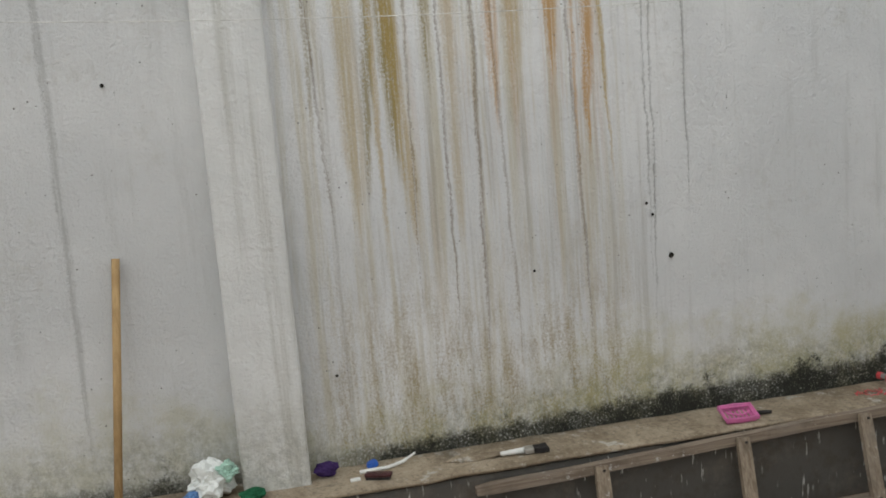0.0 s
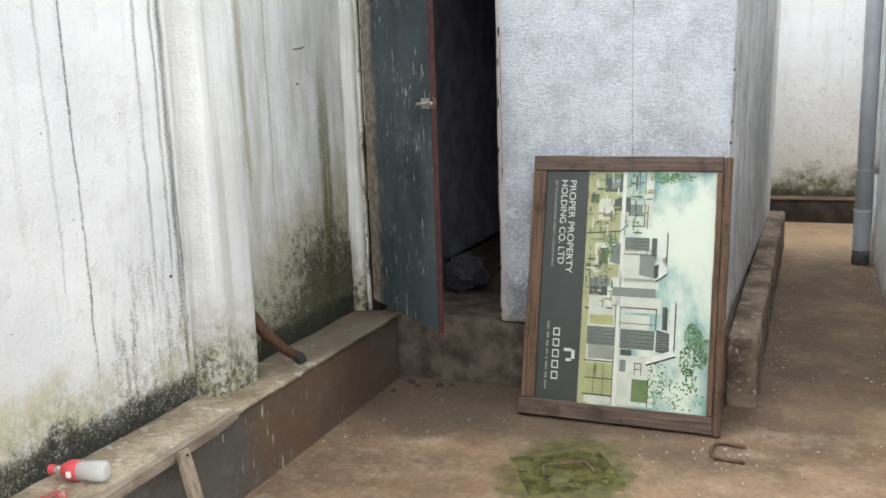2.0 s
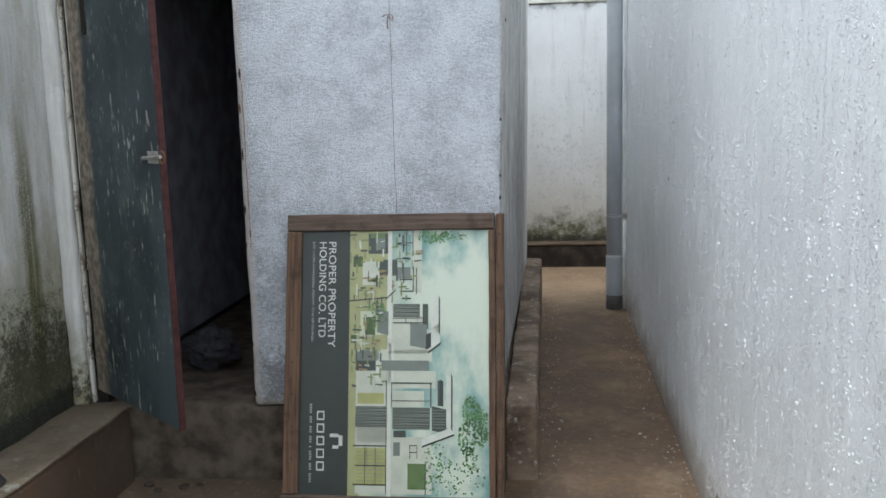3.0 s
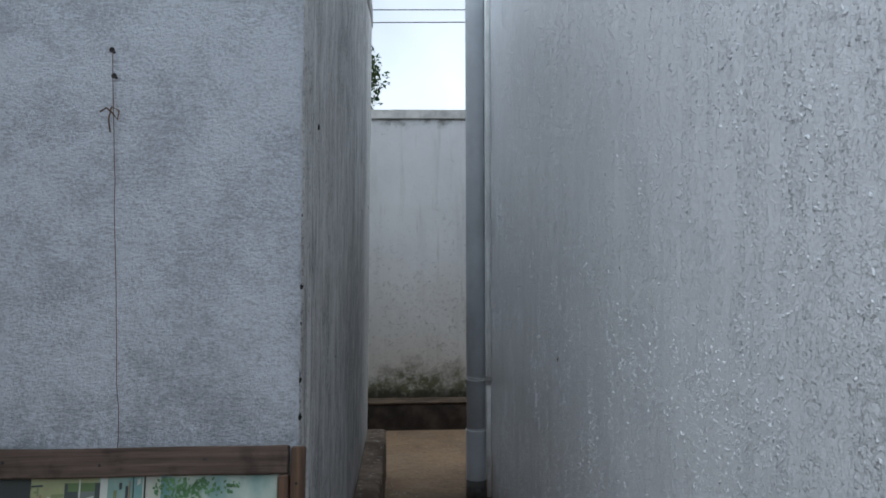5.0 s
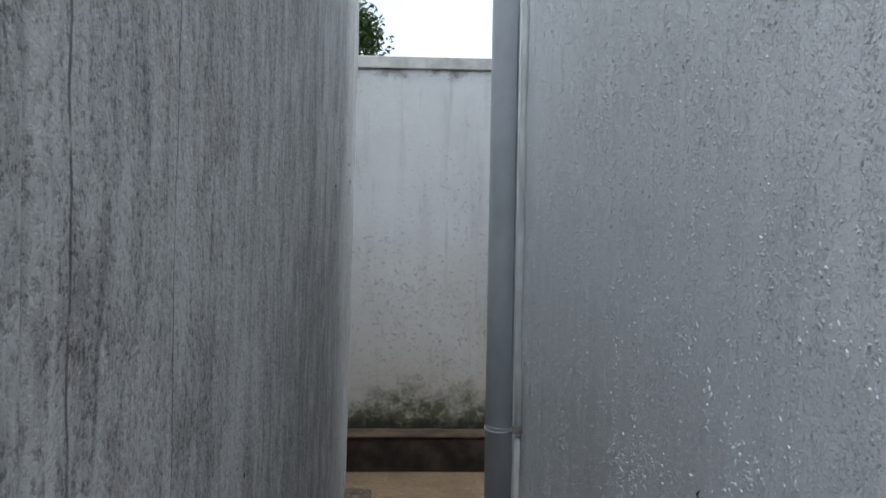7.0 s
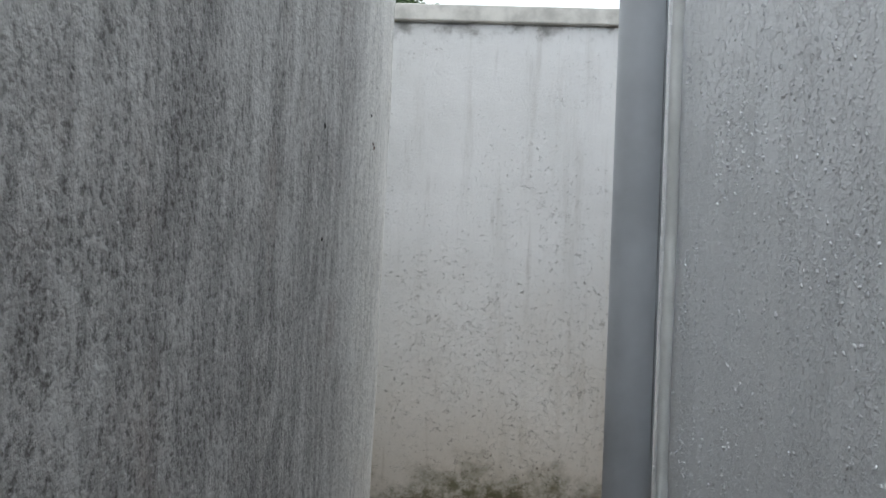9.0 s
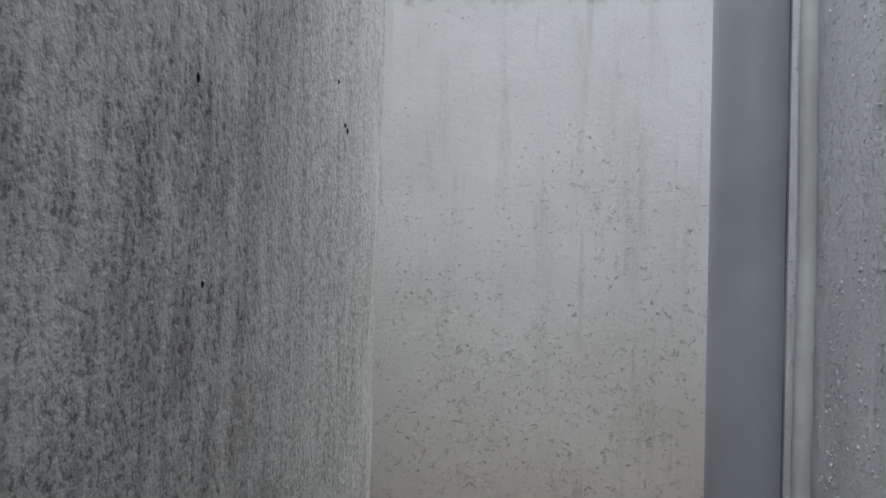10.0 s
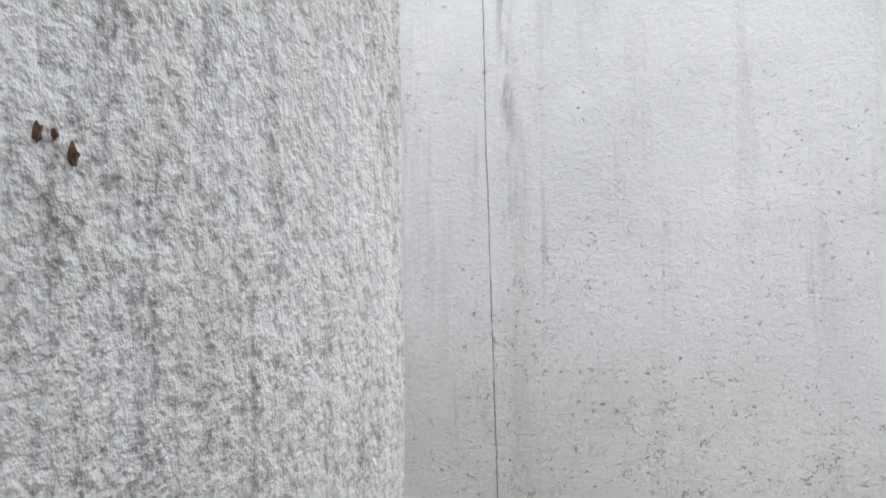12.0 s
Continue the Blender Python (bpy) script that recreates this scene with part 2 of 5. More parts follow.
def pilaster_material():
    m = Mat("rough_white_pilaster_plaster", 0.88, 0.2)
    y, z = m.axis("y"), m.axis("z")
    col = m.mix(m.step(m.noise(2.0, 5), 0.3, 0.7), (0.66, 0.665, 0.66), (0.80, 0.805, 0.80))
    run = m.mul(m.step(m.noise(1.0, 5, 0.7, s=(16, 16, 0.6)), 0.46, 0.70), 0.50)
    col = m.mix(run, col, (0.40, 0.39, 0.34))
    h = m.math("SUBTRACT", z, m.mul(m.noise(5, 5, 0.7), 0.5))
    moss = m.mul(m.step(h, 0.60, 0.10), m.step(m.noise(24, 5, 0.8), 0.38, 0.58, 0.5, 0.95), m.step(y, 0.5, 2.0, 0.35, 1.0))
    col = m.mix(moss, col, (0.28, 0.255, 0.135))
    black = m.mul(m.step(h, 0.40, 0.18), m.step(m.noise(34, 5, 0.8), 0.46, 0.56), m.step(y, 0.5, 2.0, 0.25, 1.0))
    col = m.mix(m.mul(black, 0.8), col, (0.035, 0.035, 0.025))
    m.bump(m.add(m.noise(60, 5, 0.7), m.mul(m.noise(13, 4), 1.4)), 0.85, 0.010)
    return m.done(col)


def end_wall_material():
    m = Mat("weathered_white_plaster", 0.85, 0.2)
    y, z = m.axis("y"), m.axis("z")
    col = m.mix(m.step(m.noise(1.6, 5), 0.3, 0.7), (0.73, 0.735, 0.735), (0.83, 0.835, 0.84))
    run = m.mul(m.step(m.noise(1.0, 6, 0.75, s=(10, 1, 0.8)), 0.5, 0.72), 0.4)
    col = m.mix(run, col, (0.46, 0.45, 0.42))
    thin = m.mul(m.step(m.noise(1.0, 3, 0.6, s=(30, 1, 1.6), off=(3, 0, 0)), 0.60, 0.74), m.step(m.noise(2.5, 3), 0.42, 0.62), 0.30)
    col = m.mix(thin, col, (0.24, 0.22, 0.19))
    tan = m.mul(m.step(m.add(z, m.mul(m.noise(1.8, 4), 1.0)), 2.2, 0.6), 0.70)
    col = m.mix(tan, col, (0.56, 0.495, 0.40))
    scratch = m.mul(m.step(m.noise(58, 5, 0.82, s=(0.8, 1, 1.0)), 0.60, 0.655), m.step(m.add(m.noise(4, 4, 0.7, off=(2, 2, 0)), m.step(z, 2.4, 0.5, 0.0, 0.30)), 0.47, 0.62))
    curl = m.mul(m.step(m.math("ABSOLUTE", m.math("SUBTRACT", m.noise(28, 3, 0.65, off=(3, 0, 3)), 0.5)), 0.016, 0.005), m.step(m.noise(26, 3, 0.6, off=(7, 0, 1)), 0.53, 0.60), m.step(m.add(m.noise(3.5, 3, off=(5, 0, 5)), m.step(z, 2.5, 0.5, 0.0, 0.28)), 0.58, 0.74))
    scratch = m.top(scratch, curl)
    col = m.mix(m.mul(scratch, 0.62), col, (0.15, 0.14, 0.12))
    freckle = m.mul(m.step(m.noise(150, 3, 0.7, off=(1, 1, 6)), 0.62, 0.69), m.step(m.noise(7, 4, 0.7, off=(0, 0, 8)), 0.44, 0.62), 0.5)
    col = m.mix(freckle, col, (0.20, 0.19, 0.17))
    h = m.math("SUBTRACT", z, m.mul(m.noise(3.2, 5, 0.7), 0.75))
    moss = m.mul(m.step(h, 0.26, 0.02), m.step(m.noise(20, 5, 0.7), 0.34, 0.56, 0.3, 1.0))
    col = m.mix(m.mul(moss, 0.9), col, (0.09, 0.09, 0.035))
    black = m.step(m.math("SUBTRACT", z, m.mul(m.noise(9, 4), 0.12)), 0.34, 0.27)
    col = m.mix(m.mul(black, 0.8), col, (0.04, 0.036, 0.028))
    x = m.axis("x")
    off = m.math("ABSOLUTE", m.math("ADD", m.add(x, m.mul(m.math("SUBTRACT", m.noise(2.5, 4), 0.5), 0.02)), 1.409))
    crack = m.mul(m.step(off, 0.0024, 0.0008), m.step(m.noise(14, 4, 0.7, off=(0, 0, 2)), 0.30, 0.50, 0.35, 1.0))
    col = m.mix(m.mul(crack, 0.75), col, (0.10, 0.095, 0.085))
    off2 = m.math("ABSOLUTE", m.math("ADD", x, 1.356))
    col = m.mix(m.mul(m.step(off2, 0.03, 0.0), m.step(m.noise(30, 4, s=(2, 1, 0.4)), 0.4, 0.65), m.step(z, 1.5, 2.3), 0.6), col, (0.25, 0.24, 0.22))
    under = m.mul(m.step(m.add(z, m.mul(m.noise(13, 4), 0.22)), 2.59, 2.70), m.step(m.noise(9, 4, off=(1, 0, 0)), 0.46, 0.6))
    col = m.mix(m.mul(under, 0.75), col, (0.10, 0.085, 0.07))
    m.bump(m.add(m.add(m.noise(95, 5, 0.75), m.mul(m.noise(12, 4), 1.2)), m.mul(scratch, -1.2)), 0.75, 0.006)
    return m.done(col)


def shed_side_material():
    """Dirty paint over thrown cement: lumps of some millimetres, dark in the hollows, smeared by run-off."""
    m = Mat("dirty_roughcast_paint", 0.82, 0.3)
    y, z = m.axis("y"), m.axis("z")
    lump = m.noise(102, 3, 0.60, s=(1, 0.95, 0.9))
    fine = m.noise(330, 2, 0.5, s=(1, 0.7, 1.0), off=(1, 1, 1))
    blotch = m.noise(6.5, 5, 0.75, s=(1, 1, 0.55), off=(0, 3, 1))
    broad = m.noise(1.3, 4, 0.6)
    dark_streak = m.noise(1.0, 4, 0.7, s=(34, 34, 10), off=(2, 2, 2))
    streak = m.noise(1.0, 5, 0.7, s=(11, 11, 0.8))
    mood = m.add(m.add(m.mul(streak, 0.26), m.mul(broad, 0.22)), m.add(m.mul(blotch, 0.30), m.mul(dark_streak, 0.34)))
    col = m.mix(m.mul(m.step(mood, 0.46, 0.68), 0.90), (0.66, 0.655, 0.64), (0.27, 0.265, 0.26))
    rusty = m.mul(m.step(m.noise(3.4, 5, 0.7, s=(1, 1, 0.7), off=(5, 1, 2)), 0.52, 0.68), m.step(blotch, 0.40, 0.62), 0.45)
    col = m.mix(rusty, col, (0.40, 0.33, 0.30))
    hollow = m.mul(m.step(m.add(m.mul(lump, 0.75), m.mul(fine, 0.25)), 0.50, 0.38), m.step(mood, 0.44, 0.64, 0.15, 0.85))
    col = m.mix(hollow, col, (0.13, 0.125, 0.12))
    dark = m.mul(m.step(m.noise(1.0, 4, 0.75, s=(1, 26, 7), off=(0, 2, 5)), 0.60, 0.68), m.step(m.noise(2.6, 3, off=(3, 0, 0)), 0.42, 0.58), 0.45)
    col = m.mix(dark, col, (0.12, 0.115, 0.11))
    fleck = m.mul(m.step(m.noise(210, 3, 0.6, s=(1, 0.7, 1.1), off=(4, 0, 4)), 0.60, 0.68), 0.5)
    col = m.mix(fleck, col, (0.78, 0.775, 0.76))
    bend = m.mul(m.math("SUBTRACT", m.noise(6, 4), 0.5), 0.03)
    for y0, w in ((4.555, 0.003), (4.90, 0.002)):
        off = m.math("ABSOLUTE", m.math("SUBTRACT", m.add(y, bend), y0))
        col = m.mix(m.mul(m.step(off, w * 1.5, w * 0.5), m.step(m.noise(7, 3, off=(0, 0, 4)), 0.35, 0.5), 0.75), col, (0.07, 0.068, 0.065))
    # pale striated band before the far corner
    edge = m.step(m.add(m.add(y, m.mul(m.math("SUBTRACT", m.noise(3.5, 5, 0.7, s=(1, 1, 0.7)), 0.5), 0.55)), m.mul(m.math("SUBTRACT", dark_streak, 0.5), 0.25)), 7.14, 7.56)
    pale = m.mul(edge, m.step(m.add(m.mul(lump, 0.35), m.add(m.mul(m.noise(1.0, 5, 0.75, s=(1, 46, 5), off=(0, 7, 0)), 0.45), m.mul(fine, 0.2))), 0.42, 0.56, 0.25, 1.0))
    col = m.mix(m.mul(pale, 0.9), col, m.mix(m.step(m.noise(12, 4, 0.7), 0.4, 0.65), (0.86, 0.85, 0.82), (0.76, 0.75, 0.71)))
    m.bump(m.add(m.add(m.mul(lump, 1.0), m.mul(fine, 0.14)), m.mul(m.noise(24, 3), 0.7)), 0.88, 0.0080)
    return m.done(col)


def shed_front_material():
    """Pale blue-white roughcast with cloudy patches of darker grit."""
    m = Mat("pale_blue_white_roughcast", 0.75, 0.35)
    z = m.axis("z")
    grit = m.noise(150, 4, 0.7, s=(0.8, 1, 1.1))
    cloud = m.add(m.mul(m.noise(5.5, 5, 0.7), 0.75), m.mul(m.noise(1.4, 4, 0.6, off=(4, 0, 2)), 0.35))
    col = m.mix(m.mul(m.step(cloud, 0.46, 0.68), 0.35), (0.62, 0.655, 0.715), (0.43, 0.455, 0.505))
    dots = m.mul(m.step(m.add(m.mul(grit, 0.6), m.mul(cloud, 0.4)), 0.48, 0.61), 0.52)
    col = m.mix(dots, col, (0.27, 0.285, 0.325))
    # Dark grit, with the wall's shade towards the bottom painted in with it
    grime_shade = m.mul(m.step(m.add(z, m.mul(m.noise(2.2, 5, 0.7), 1.2)), 2.35, 1.05), m.step(m.add(m.mul(m.noise(55, 5, 0.8), 0.55), m.mul(m.noise(3.5, 4, 0.7, off=(3, 0, 0)), 0.55)), 0.48, 0.64), 0.82)
    col = m.mix(grime_shade, col, (0.17, 0.175, 0.19))
    foot = m.step(m.add(z, m.mul(m.noise(12, 4), 0.12)), 0.47, 0.39)
    col = m.mix(m.mul(foot, 0.7), col, (0.40, 0.36, 0.31))
    edge = m.mul(m.step(m.add(m.axis("x"), m.mul(m.noise(14, 4), 0.02)), -2.13, -2.16), 0.7)
    col = m.mix(edge, col, (0.56, 0.51, 0.49))
    m.bump(m.add(m.mul(grit, 1.0), m.mul(m.noise(40, 4, 0.65, s=(0.7, 1, 1.3)), 0.9)), 0.95, 0.007)
    return m.done(col)


def house_wall_material():
    """Gloss paint over thrown cement: raised splats and sparse sharp grains on a flat coat."""
    m = Mat("glossy_white_roughcast", 0.23, 0.5)
    z = m.axis("z")
    splat = m.step(m.noise(115, 4, 0.72, s=(1, 0.9, 0.9)), 0.46, 0.62)
    fine = m.noise(250, 3, 0.6, s=(1, 0.7, 1))
    crowd = m.step(m.noise(1.0, 4, 0.7, s=(16, 16, 2.6), off=(4, 4, 4)), 0.38, 0.60, 0.25, 1.0)
    spike = m.mul(m.step(m.noise(95, 5, 0.8, s=(1, 0.85, 0.9), off=(5, 5, 5)), 0.57, 0.67), crowd)
    mood = m.add(m.mul(m.noise(1.0, 5, 0.7, s=(9, 9, 0.9)), 0.5), m.mul(m.noise(1.1, 5, 0.65), 0.5))
    col = m.mix(m.mul(m.step(mood, 0.42, 0.66), 0.45), (0.84, 0.87, 0.915), (0.72, 0.75, 0.81))
    # Dark specks paint the shade in pits beside the lumps
    pit_shade = m.mul(m.step(m.noise(120, 4, 0.75, s=(1, 0.7, 1.1), off=(3, 3, 3)), 0.57, 0.65), crowd, 0.72)
    col = m.mix(pit_shade, col, (0.34, 0.35, 0.38))
    foot = m.step(m.add(z, m.mul(m.noise(6, 5), 0.5)), 0.55, 0.25)
    col = m.mix(m.mul(foot, 0.65), col, (0.36, 0.31, 0.26))
    m.bump(m.add(m.add(m.mul(splat, crowd, 0.35), m.mul(fine, 0.22)), m.add(m.mul(spike, 0.85), m.mul(m.noise(14, 3), 0.8))), 0.88, 0.0055)
    return m.done(col)


def floor_material():
    m = Mat("worn_brown_concrete", 0.75, 0.35)
    x, y = m.axis("x"), m.axis("y")
    n1, n2 = m.noise(1.1, 6, 0.65), m.noise(5.5, 6, 0.7)
    col = m.mix(m.step(n1, 0.32, 0.68), (0.105, 0.068, 0.044), (0.275, 0.178, 0.110))
    col = m.mix(m.mul(m.step(n2, 0.45, 0.7), 0.55), col, (0.38, 0.30, 0.22))
    col = m.mix(m.mul(m.step(m.noise(2.4, 6, 0.7, off=(3, 1, 0)), 0.52, 0.68), 0.6), col, (0.115, 0.08, 0.055))
    # darker brown floor down the passage
    aisle = m.mul(m.step(y, 4.0, 5.0), m.step(y, 7.7, 6.6), m.step(m.noise(3.0, 5, off=(7, 0, 0)), 0.3, 0.6, 0.3, 0.85))
    col = m.mix(aisle, col, (0.105, 0.068, 0.045))
    # far end lighter: the light that falls there is put into the colour
    far = m.mul(m.step(y, 7.0, 8.0), m.step(m.noise(2.0, 4, off=(9, 0, 0)), 0.25, 0.60), 0.45)
    col = m.mix(far, col, (0.34, 0.235, 0.14))
    damp = m.mul(m.step(m.add(y, m.mul(m.math("SUBTRACT", m.noise(1.6, 5, 0.7, off=(2, 2, 0)), 0.5), 1.3)), 3.45, 3.95), m.step(x, -0.9, -1.5), 0.75)
    col = m.mix(damp, col, (0.075, 0.056, 0.042))
    grit = m.noise(34, 5, 0.8, off=(6, 2, 0))
    col = m.mix(m.mul(m.step(grit, 0.50, 0.64), 0.40), col, (0.085, 0.060, 0.042))
    col = m.mix(m.mul(m.step(grit, 0.44, 0.34), 0.45), col, (0.40, 0.29, 0.19))
    scuff = m.mul(m.step(m.noise(13, 5, 0.75, s=(1, 2.2, 1), off=(1, 5, 0)), 0.52, 0.66), m.step(m.noise(1.6, 3, off=(4, 4, 0)), 0.4, 0.6), 0.5)
    col = m.mix(scuff, col, (0.10, 0.075, 0.055))
    # moss round the inspection cover
    dx, dy = m.math("SUBTRACT", x, -1.63), m.math("SUBTRACT", y, 3.45)
    r = m.math("SQRT", m.add(m.mul(dx, dx), m.mul(dy, dy, 0.55)))
    moss = m.mul(m.step(m.add(r, m.mul(m.math("SUBTRACT", m.noise(7, 5, 0.7), 0.5), 0.34)), 0.32, 0.19), 0.92)
    col = m.mix(moss, col, m.mix(m.step(m.noise(16, 4), 0.35, 0.65), (0.040, 0.042, 0.016), (0.105, 0.100, 0.032)))
    flake = m.mul(m.step(m.cells(40, off=(0, 0, 3)), 0.10, 0.06), m.step(m.noise(2.2, 3, off=(1, 4, 0)), 0.56, 0.66))
    col = m.mix(m.mul(flake, 0.8), col, (0.62, 0.60, 0.56))
    m.bump(m.add(m.noise(60, 5, 0.7), m.mul(m.noise(8, 4), 1.2)), 0.5, 0.008)
    return m.done(col, m.step(n2, 0.3, 0.7, 0.6, 0.85))


def ledge_front_material():
    """Bare render with thrown whitewash drips."""
    m = Mat("bare_cement_render", 0.8, 0.3)
    y = m.axis("y")
    col = m.mix(m.step(m.add(y, m.mul(m.noise(2.2, 5, 0.65), 0.8)), 3.20, 3.55), (0.098, 0.092, 0.084), (0.125, 0.082, 0.056))
    col = m.mix(m.mul(m.step(m.noise(6, 5, 0.7), 0.5, 0.7), 0.4), col, (0.20, 0.17, 0.14))
    col = m.mix(m.mul(m.step(m.noise(11, 5, 0.75, off=(0, 8, 2)), 0.48, 0.64), 0.5), col, (0.075, 0.062, 0.048))
    col = m.mix(m.mul(m.step(m.noise(3.2, 5, 0.7, off=(0, 1, 7)), 0.50, 0.66), m.step(y, 2.9, 3.4), 0.6), col, (0.135, 0.066, 0.036))
    drop = m.mul(m.step(m.noise(1.0, 2, 0.5, s=(1, 70, 9.0), off=(0, 4, 1)), 0.63, 0.67), m.step(m.noise(4.0, 4, 0.7, off=(0, 6, 0)), 0.48, 0.60), m.step(y, 3.6, 2.6, 0.35, 1.0))
    col = m.mix(m.mul(drop, 0.85), col, (0.60, 0.59, 0.56))
    # ledge front turns darker towards the shed
    shed_end_dark = m.mul(m.step(m.add(y, m.mul(m.math("SUBTRACT", m.noise(3, 4, 0.7), 0.5), 0.9)), 3.35, 4.0), 0.60)
    col = m.mix(shed_end_dark, col, (0.045, 0.034, 0.027))
    m.bump(m.add(m.noise(45, 5, 0.7), m.mul(drop, 1.0)), 0.5, 0.006)
    return m.done(col)


def ledge_top_material():
    m = Mat("worn_cement_ledge_top", 0.8, 0.3)
    col = m.mix(m.step(m.noise(2.6, 6, 0.7), 0.35, 0.65), (0.19, 0.145, 0.098), (0.40, 0.33, 0.245))
    white = m.mul(m.step(m.noise(11, 5, 0.7), 0.56, 0.64), m.step(m.noise(1.7, 2), 0.36, 0.52))
    white = m.top(white, m.mul(m.step(m.cells(70), 0.16, 0.08), m.step(m.noise(4, 3, off=(0, 7, 0)), 0.44, 0.56)))
    col = m.mix(m.mul(white, 0.62), col, (0.58, 0.56, 0.52))
    col = m.mix(m.mul(m.step(m.noise(5, 5, off=(9, 0, 0)), 0.55, 0.68), 0.6), col, (0.09, 0.08, 0.06))
    grit = m.noise(48, 5, 0.8, off=(0, 3, 0))
    col = m.mix(m.mul(m.step(grit, 0.50, 0.62), 0.55), col, (0.13, 0.10, 0.07))
    col = m.mix(m.mul(m.step(grit, 0.42, 0.34), 0.55), col, (0.50, 0.44, 0.35))
    # ledge top turns darker towards the shed, with a ragged edge
    shed_end_dark = m.mul(m.step(m.add(m.axis("y"), m.mul(m.math("SUBTRACT", m.noise(4, 4, 0.7), 0.5), 0.7)), 3.20, 3.75), 0.75)
    col = m.mix(shed_end_dark, col, (0.085, 0.066, 0.048))
    m.bump(m.add(m.noise(40, 5, 0.7), m.mul(m.noise(7, 4), 2.0)), 0.6, 0.008)
    return m.done(col)


def footing_material():
    m = Mat("rough_cement_footing", 0.85, 0.25)
    col = m.mix(m.step(m.noise(4, 6, 0.7), 0.35, 0.65), (0.105, 0.075, 0.055), (0.29, 0.22, 0.165))
    chip = m.mul(m.step(m.noise(22, 5, 0.7), 0.58, 0.66), 0.7)
    col = m.mix(chip, col, (0.52, 0.49, 0.45))
    m.bump(m.add(m.noise(30, 5, 0.75), m.mul(m.noise(8, 4), 1.5)), 0.8, 0.012)
    return m.done(col)


def wood_material(name, light, dark, along="x", wear=0.4, splash=0.0):
    m = Mat(name, 0.75, 0.25)
    s = {"x": (0.6, 14, 14), "y": (14, 0.6, 14), "z": (14, 14, 0.6)}[along]
    grain = m.noise(6.0, 5, 0.65, s=s)
    col = m.mix(m.step(grain, 0.3, 0.7), dark, light)
    col = m.mix(m.mul(m.step(m.noise(9, 4), 0.5, 0.7), wear), col, tuple(c * 0.45 for c in dark))
    if splash:
        drop = m.mul(m.step(m.noise(38, 4, 0.7, off=(1, 2, 3)), 0.60, 0.66), m.step(m.noise(4, 3, off=(7, 0, 0)), 0.45, 0.6))
        col = m.mix(m.mul(drop, splash), col, (0.58, 0.57, 0.54))
        col = m.mix(m.mul(m.step(m.noise(3, 4), 0.5, 0.7), 0.5), col, tuple(0.6 * c + 0.06 for c in light))
    m.bump(grain, 0.4, 0.003)
    return m.done(col)


WEST, END, SIDE, FRONT, HOUSE = west_wall_material(), end_wall_material(), shed_side_material(), shed_front_material(), house_wall_material()
FLOOR, LEDGE_FRONT, LEDGE_TOP, FOOTING = floor_material(), ledge_front_material(), ledge_top_material(), footing_material()
PILASTER = pilaster_material()
DARK_CEMENT = plain("dark_brown_cement", (0.050, 0.038, 0.030), 0.8, 0.3, vary=0.5, scale=7, bump=0.6)
FLOOR_MOSS = plain("mossy_concrete", (0.068, 0.066, 0.024), 0.95, 0.1, vary=0.55, scale=16, bump=0.9)
PLINTH = plain("stained_cement_plinth", (0.095, 0.076, 0.060), 0.85, 0.25, vary=0.5, scale=9, bump=0.7)
BROWN_CEMENT = plain("mid_brown_cement", (0.105, 0.075, 0.052), 0.85, 0.3, vary=0.4, scale=6, bump=0.6)
# One even bluish grey; its tone sets how dim the shed room reads
LINING_GREY = plain("bluish_bare_blockwork", (0.33, 0.33, 0.38), 0.9, 0.2, scale=6)
# Black fill that paints the dark of the door-frame gap
BLACK_GAP = plain("black_gap_fill", (0.018, 0.016, 0.014), 0.9, 0.2)
SLAB = plain("grey_concrete_slab", (0.40, 0.39, 0.37), 0.85, 0.2, scale=5)
COPING = plain("weathered_coping_cement", (0.58, 0.57, 0.54), 0.85, 0.2, scale=9, bump=0.4)


def flaked_material():
    """Whitewash flaking off grey-brown wood."""
    m = Mat("flaking_whitewash_on_wood", 0.85, 0.2)
    bare = m.step(m.add(m.mul(m.noise(9, 5, 0.8, s=(3, 1, 0.6)), 0.7), m.mul(m.noise(60, 4, 0.8), 0.3)), 0.50, 0.58)
    col = m.mix(m.step(m.noise(4, 4), 0.3, 0.7), (0.50, 0.48, 0.43), (0.66, 0.65, 0.61))
    col = m.mix(m.mul(bare, 0.9), col, (0.15, 0.12, 0.09))
    m.bump(m.add(m.noise(70, 4), m.mul(bare, -1.0)), 0.6, 0.004)
    return m.done(col)


FLAKED = flaked_material()


# ---- building blocks ----
def link(name, bm, material, parent=None, smooth=False):
    me = bpy.data.meshes.new(name)
    bmesh.ops.recalc_face_normals(bm, faces=bm.faces)
    for f in bm.faces:
        f.smooth = smooth
    bm.to_mesh(me)
    bm.free()
    ob = new(name, me)
    for q in material if isinstance(material, (list, tuple)) else [material]:
        me.materials.append(q)
    ob.parent = parent
    return ob


def part(name, bm, material, parent, label="", smooth=False):
    ob = link(name, bm, material, parent, smooth)
    return tagged(ob, label) if label else ob


def block(x0, x1, y0, y1, z0, z1, bevel=0.0, seg=2, bm=None):
    """A box with rounded edges."""
    bm = bm or bmesh.new()
    made = bmesh.ops.create_cube(bm, size=1)["verts"]
    for v in made:
        v.co = Vector(((x0 + x1) / 2 + v.co.x * (x1 - x0), (y0 + y1) / 2 + v.co.y * (y1 - y0), (z0 + z1) / 2 + v.co.z * (z1 - z0)))
    if bevel:
        edges = list({e for v in made for e in v.link_edges})
        bmesh.ops.bevel(bm, geom=edges, offset=bevel, segments=seg, affect="EDGES", profile=0.6)
    return bm


